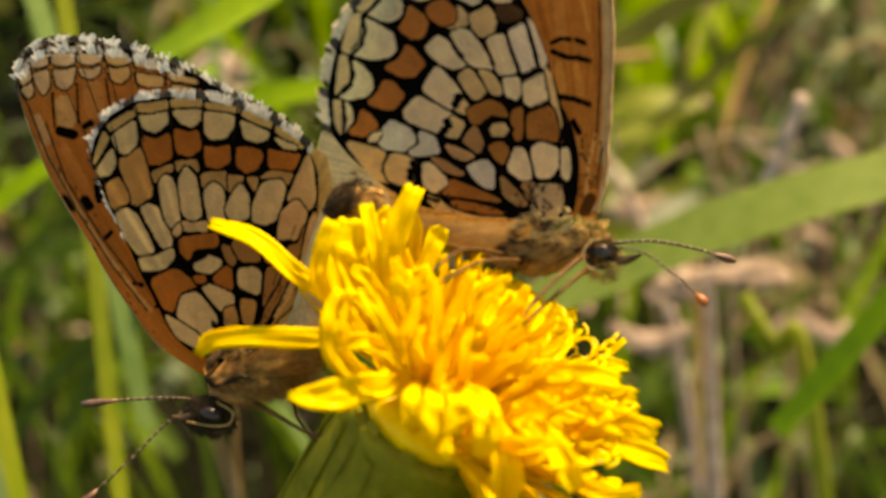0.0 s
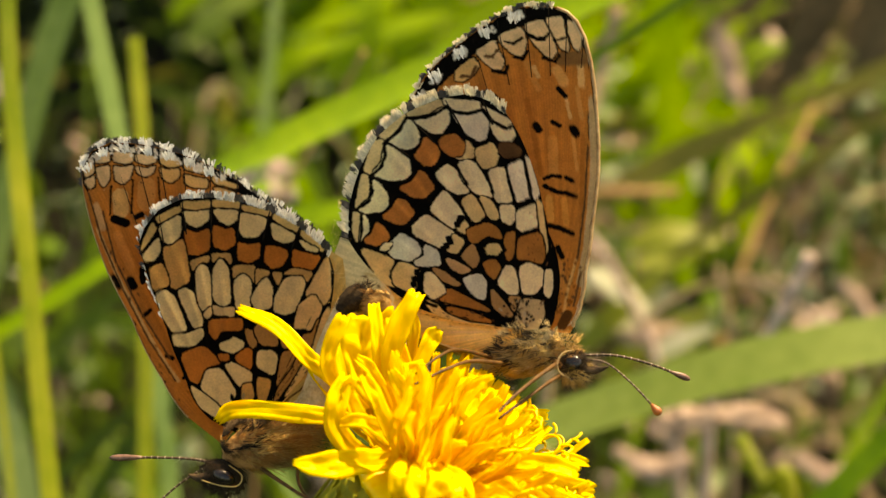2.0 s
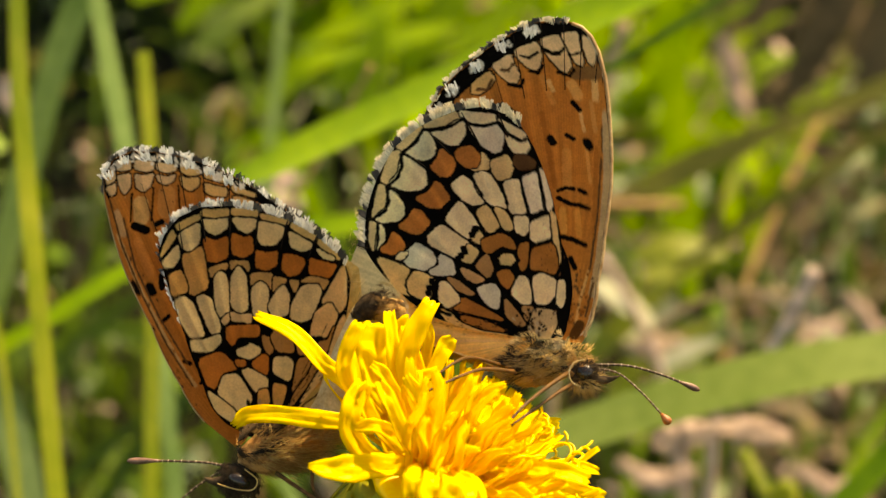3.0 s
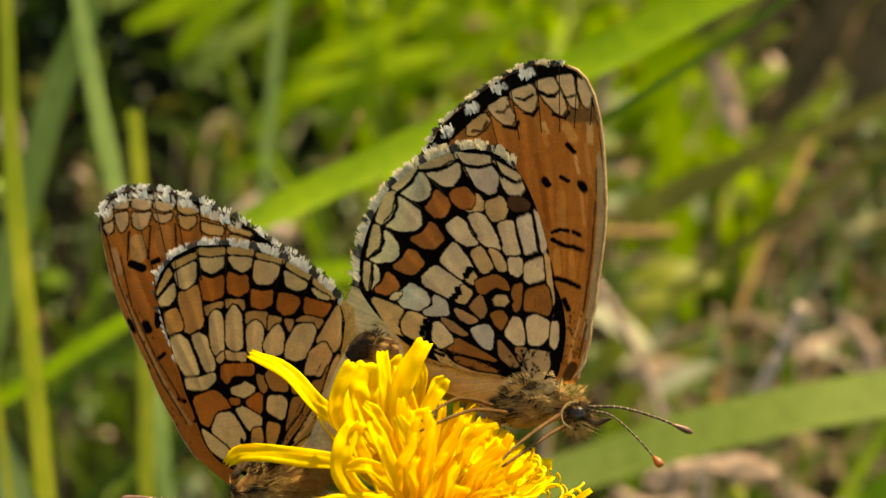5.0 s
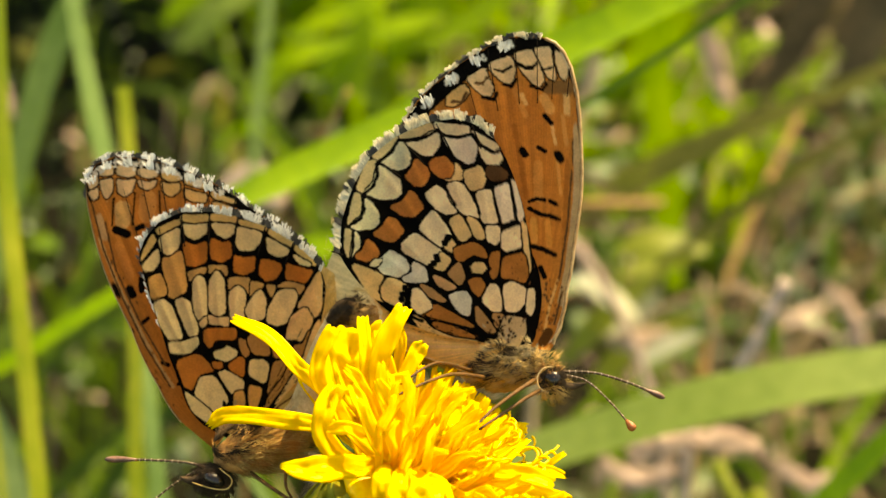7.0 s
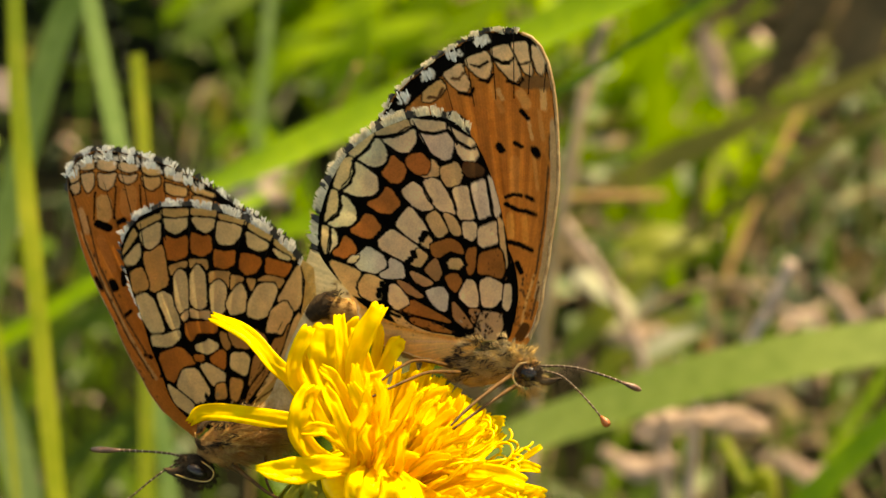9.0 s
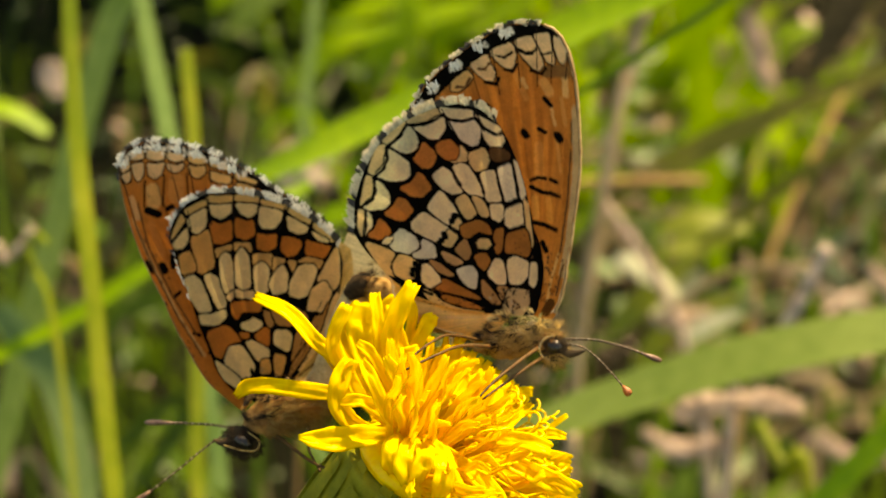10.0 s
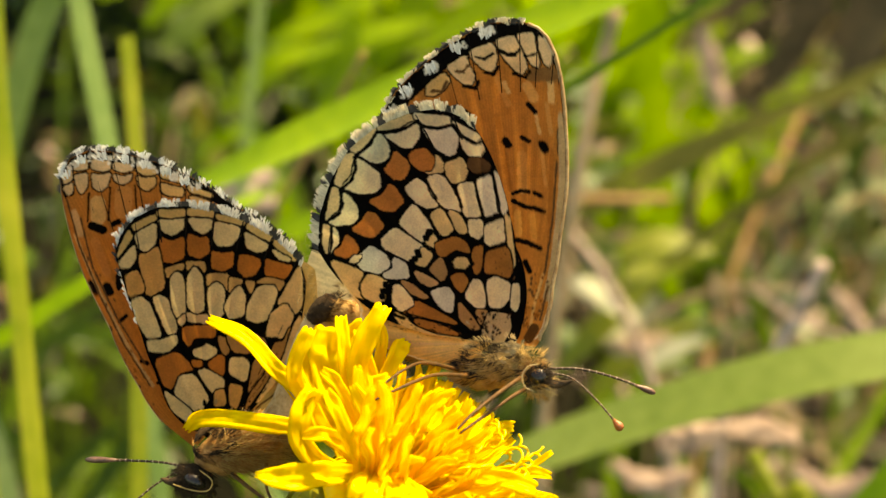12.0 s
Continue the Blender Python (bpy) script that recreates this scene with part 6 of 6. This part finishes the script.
def flower():
    rng = random.Random(3)
    base = HEAD
    f = thing("yellow_flower", base, "bright yellow hawkbit flower head on a thick green stem", "flower")
    side = (Vector((1, 0, 0)) - AXIS * AXIS.x).normalized()      # right and down; other: back and up
    other = AXIS.cross(side)
    # stem and cup
    bm = bmesh.new()
    foot = REST.inverted() @ Vector((-0.05, -0.03, -0.01))
    neck = HEAD - AXIS * 0.019
    pts = bend([HEAD - AXIS * 0.0012, HEAD - AXIS * 0.006, HEAD - AXIS * 0.013, neck, neck - AXIS * 0.006, (neck * 0.6 + foot * 0.4) - AXIS * 0.012, foot], 60)
    tube(bm, pts, [0.0038 if i < 26 else 0.0038 - 0.0019 * min(1, (i - 26) / 9) for i in range(60)], 24)
    part("stem", bm, SEPAL, f, "olive green stem")
    for k in range(30):
        a = 2 * math.pi * k / 30
        way = math.cos(a) * side + math.sin(a) * other
        bm = bmesh.new()
        tier = (0.0, 0.0005, 0.00025)[k % 3]
        p = [HEAD - AXIS * 0.0195 + way * 0.0034, HEAD - AXIS * 0.013 + way * (0.0038 + tier), HEAD - AXIS * 0.0055 + way * (0.0039 + tier), HEAD - AXIS * (0.0006 + tier * 3) + way * (0.0036 + tier)]
        blade_into(bm, bend(p, 10), 0.0019, way, -0.1, (0.9, 0.4))
        part("bract", bm, SEPAL, f)
    bm = bmesh.new()
    ball(bm, HEAD - AXIS * 0.0006, (0.0034, 0.0034, 0.0012), AXIS.to_track_quat("Z", "Y").to_matrix().to_4x4())
    part("receptacle", bm, STYLE, f, "yellow floor of the flower head")
    # florets in a spiral, short and upright in the middle, long and spreading outside
    front = Vector((0, -1, 0))
    kinds = [strap_mesh("ligule", curved(0.0104 * rng.uniform(0.85, 1.08), rng.uniform(0.02, 0.3), rng.uniform(-0.12, 0.12), rng), 0.00118 * rng.uniform(0.7, 1.25), front, rng, rng.uniform(0.06, 0.24), 0.16, rng.uniform(-0.9, 0.9), 0.8) for _ in range(16)]
    inner = [strap_mesh("ligule", curved(0.0094 * rng.uniform(0.75, 1.1), rng.uniform(-0.12, 0.2), rng.uniform(-0.1, 0.1), rng), 0.00085 * rng.uniform(0.7, 1.25), front, rng, rng.uniform(0.15, 0.4), 0.16, rng.uniform(-0.9, 0.9), 0.75) for _ in range(12)]
    count = 165
    for k in range(count):
        s = (k + 0.5) / count
        a = (k * 2.39996) % (2 * math.pi)
        deg = math.degrees(a)
        wobble, lift, pick, grow, spin = rng.gauss(0, 7), [rng.gauss(0, 1) for _ in range(3)], rng.random(), rng.uniform(0.8, 1.04), rng.gauss(0, 0.7)
        if 140 < deg < 285 and s > 0.3:          # few florets have opened on this side
            continue
        spread = radians(8 + 80 * s ** 0.8 + wobble)
        way = math.cos(a) * side + math.sin(a) * other
        d = (AXIS * math.cos(spread) + way * math.sin(spread) + 0.07 * Vector(lift)).normalized()
        root = HEAD + way * 0.0031 * math.sqrt(s) - AXIS * 0.0008 * s
        row = kinds if s > 0.5 else inner
        ob = part("ligule", row[int(pick * len(row))], PETAL, f)
        size = grow * (0.86 + 0.14 * s)
        if deg > 290 or deg < 15:
            size *= 0.88
        if 15 < deg < 140:                         # shorter towards the back
            size = min(size * (0.8 if s > 0.6 else 0.95), 0.74 if deg < 75 else 1)
        ob.matrix_local = Matrix.Translation(-base) @ toward(root, d, AXIS + Vector((0, -0.7, 0))) @ Matrix.Rotation(spin, 4, "Z") @ Matrix.Diagonal((size, size, size, 1))
    # florets that stand out from the head
    for places, wide, cup, twist, tip in STRAPS:
        path = [at(*p) for p in places]
        part("ligule", strap_mesh("ligule", path, wide * 0.001, Vector((0.15, -1, 0.35)), rng, cup, 0.12, twist, tip, 0.6), PETAL, f)
    # a close rank of narrow florets at the back, under the butterfly
    for k in range(30):
        q = (k + rng.uniform(-0.4, 0.4)) / 29
        layer = k % 3
        u, v = 798 + 142 * q - 8 * layer, 640 + 96 * q ** 1.7 + 14 * layer + rng.uniform(-6, 8)
        w = -1.4 - 1.1 * layer + rng.uniform(-0.3, 0.3)
        path = [at(735 + 30 * q, 775, -4), at(762 + 62 * q, 730 + 22 * q, w - 1.6), at(u - 16 - 20 * q, v + 46 - 24 * q, w - 0.8), at(u, v, w)]
        part("ligule", strap_mesh("ligule", path, 0.001 * rng.uniform(0.5, 0.8), Vector((0.15, -1, 0.35)), rng, rng.uniform(0.12, 0.3), 0.14, rng.uniform(-0.6, 0.6), 0.7, 0.6), PETAL, f)
    # forked styles that curl at their ends
    for k in range(24):
        s = rng.uniform(0.05, 0.95)
        a = rng.uniform(-1.0, 0.9)
        way = math.cos(a) * side + math.sin(a) * other
        spread = radians(6 + 62 * s)
        d = (AXIS * math.cos(spread) + way * math.sin(spread)).normalized()
        root = HEAD + way * 0.003 * math.sqrt(s) + d * 0.003
        tip = root + (d + 0.25 * Vector((rng.gauss(0, 1), rng.gauss(0, 1), rng.gauss(0, 1)))).normalized() * rng.uniform(0.003, 0.0055) * (0.6 if s < 0.45 else 0.78)
        bm = bmesh.new()
        tube(bm, bend([root, root.lerp(tip, 0.5) + way * 0.0002, tip], 6), 0.0001, 6)
        for hand in (-1, 1):
            lean = d.cross(way).normalized() * hand
            r = rng.uniform(0.0003, 0.0007)
            arc = [tip + d * r * math.sin(q) + lean * r * (1 - math.cos(q)) for q in np.linspace(0, rng.uniform(0.8, 4.4), 9)]
            tube(bm, arc, [0.00008] * 9, 6)
        part("style", bm, STYLE, f)
    return f, base


# ---- build ----
meadow()
FLOWER, FLOWER_BASE = flower()
RIGHT, RIGHT_BASE = right_butterfly()
LEFT, LEFT_BASE = left_butterfly()

# the flower head sways in the wind with the butterflies on it: millimetres right, ahead, up; degrees of turn
SWAY = [
    (0, 2.04, 5.39, -3.91, -0.25, -0.15, 0.46),
    (0.3, 0.28, 3.95, -3.36, -0.42, -0.82, -1.20),
    (0.5, -0.55, 3.07, -1.40, -0.48, -1.29, -0.17),
    (0.8, 1.18, 0.62, 1.03, -0.34, -1.13, 0.88),
    (1, 2.16, -0.93, 1.17, -0.27, -1.04, 1.15),
    (1.3, 2.06, -0.99, 0.63, 0.24, -1.15, 0.97),
    (1.5, 1.80, -0.83, 0.05, 0.56, -1.20, 0.92),
    (1.8, 0.24, -1.15, -0.40, 0.44, -0.82, -0.03),
    (2, 0.32, -0.80, -0.07, 0.38, -0.56, 0.06),
    (2.3, 0.40, -0.47, -0.69, 0.14, -0.23, 0.33),
    (2.5, 0.00, 0.00, 0.00, 0.00, 0.00, -0.00),
    (2.8, 1.27, 0.18, 0.41, 0.19, -0.57, 0.49),
    (3, 0.86, -0.66, 0.66, 0.34, -0.97, 0.42),
    (3.2, 0.72, -0.65, 0.42, 0.30, -0.97, 0.31),
    (4.8, 1.67, -3.27, 5.02, -0.16, -1.88, 1.83),
    (5, 1.90, -3.61, 4.43, -0.16, -1.89, 1.67),
    (5.3, 2.04, -4.19, 4.65, 0.71, -2.16, 1.15),
    (5.5, 1.02, -5.21, 3.97, 1.23, -2.34, 0.92),
    (5.8, 2.67, -3.97, 4.37, 0.72, -2.35, 1.93),
    (6, 1.95, -4.51, 4.53, 0.36, -2.37, 1.80),
    (6.3, 2.11, -3.82, 5.11, 0.44, -2.18, 1.68),
    (6.5, 2.71, -3.37, 4.59, 0.47, -2.10, 1.86),
    (6.8, 1.68, -3.81, 5.44, 0.49, -2.13, 1.66),
    (7, 1.86, -3.96, 6.08, 0.47, -2.15, 1.68),
    (7.2, 1.80, -4.75, 6.25, 0.50, -2.16, 1.71),
    (8.8, -1.04, -3.17, 1.87, -1.20, 2.18, 0.66),
    (9, -1.67, -3.19, 0.96, -1.19, 2.17, 1.26),
    (9.3, -2.76, -3.80, 0.64, -1.65, 2.47, 0.40),
    (9.5, -3.21, -4.72, -0.86, -1.94, 2.68, 0.60),
    (9.8, -1.73, -3.52, 1.68, -1.44, 2.39, 0.44),
    (10, -1.58, -4.33, 1.80, -1.13, 2.19, 0.67),
    (10.3, -0.91, -3.79, 1.00, -1.12, 2.40, 0.70),
    (10.5, -0.90, -3.60, 0.55, -1.12, 2.55, 0.78),
    (10.8, -1.47, 0.33, 0.59, -1.43, 2.48, 0.56),
    (11, -1.80, 1.94, 0.28, -1.66, 2.42, 1.19),
    (11.3, -3.58, 4.49, 0.36, -1.85, 2.44, 0.09),
    (11.5, -3.53, 6.56, 0.33, -1.96, 2.46, 0.45),
    (11.8, -5.27, 8.23, 0.05, -2.13, 1.91, 0.56),
    (12, -5.03, 12.03, -0.09, -2.27, 1.51, 1.08),
]


def swing(dx, dy, dz, yaw, nod, roll):
    """The sway as a movement in the plan's frame, about the flower head."""
    hub = Vector((0, 0.097, -0.0097))
    turn = Matrix.Rotation(radians(yaw), 4, "Z") @ Matrix.Rotation(radians(nod), 4, "X") @ Matrix.Rotation(radians(roll), 4, "Y")
    return Matrix.Translation(hub + Vector((dx, dy, dz)) * 0.001) @ turn @ Matrix.Translation(-hub)


def motions():
    for ob, base in ((FLOWER, FLOWER_BASE), (RIGHT, RIGHT_BASE), (LEFT, LEFT_BASE)):
        walk(ob, [(t, REST @ swing(*row) @ Matrix.Translation(base)) for t, *row in SWAY])


motions()
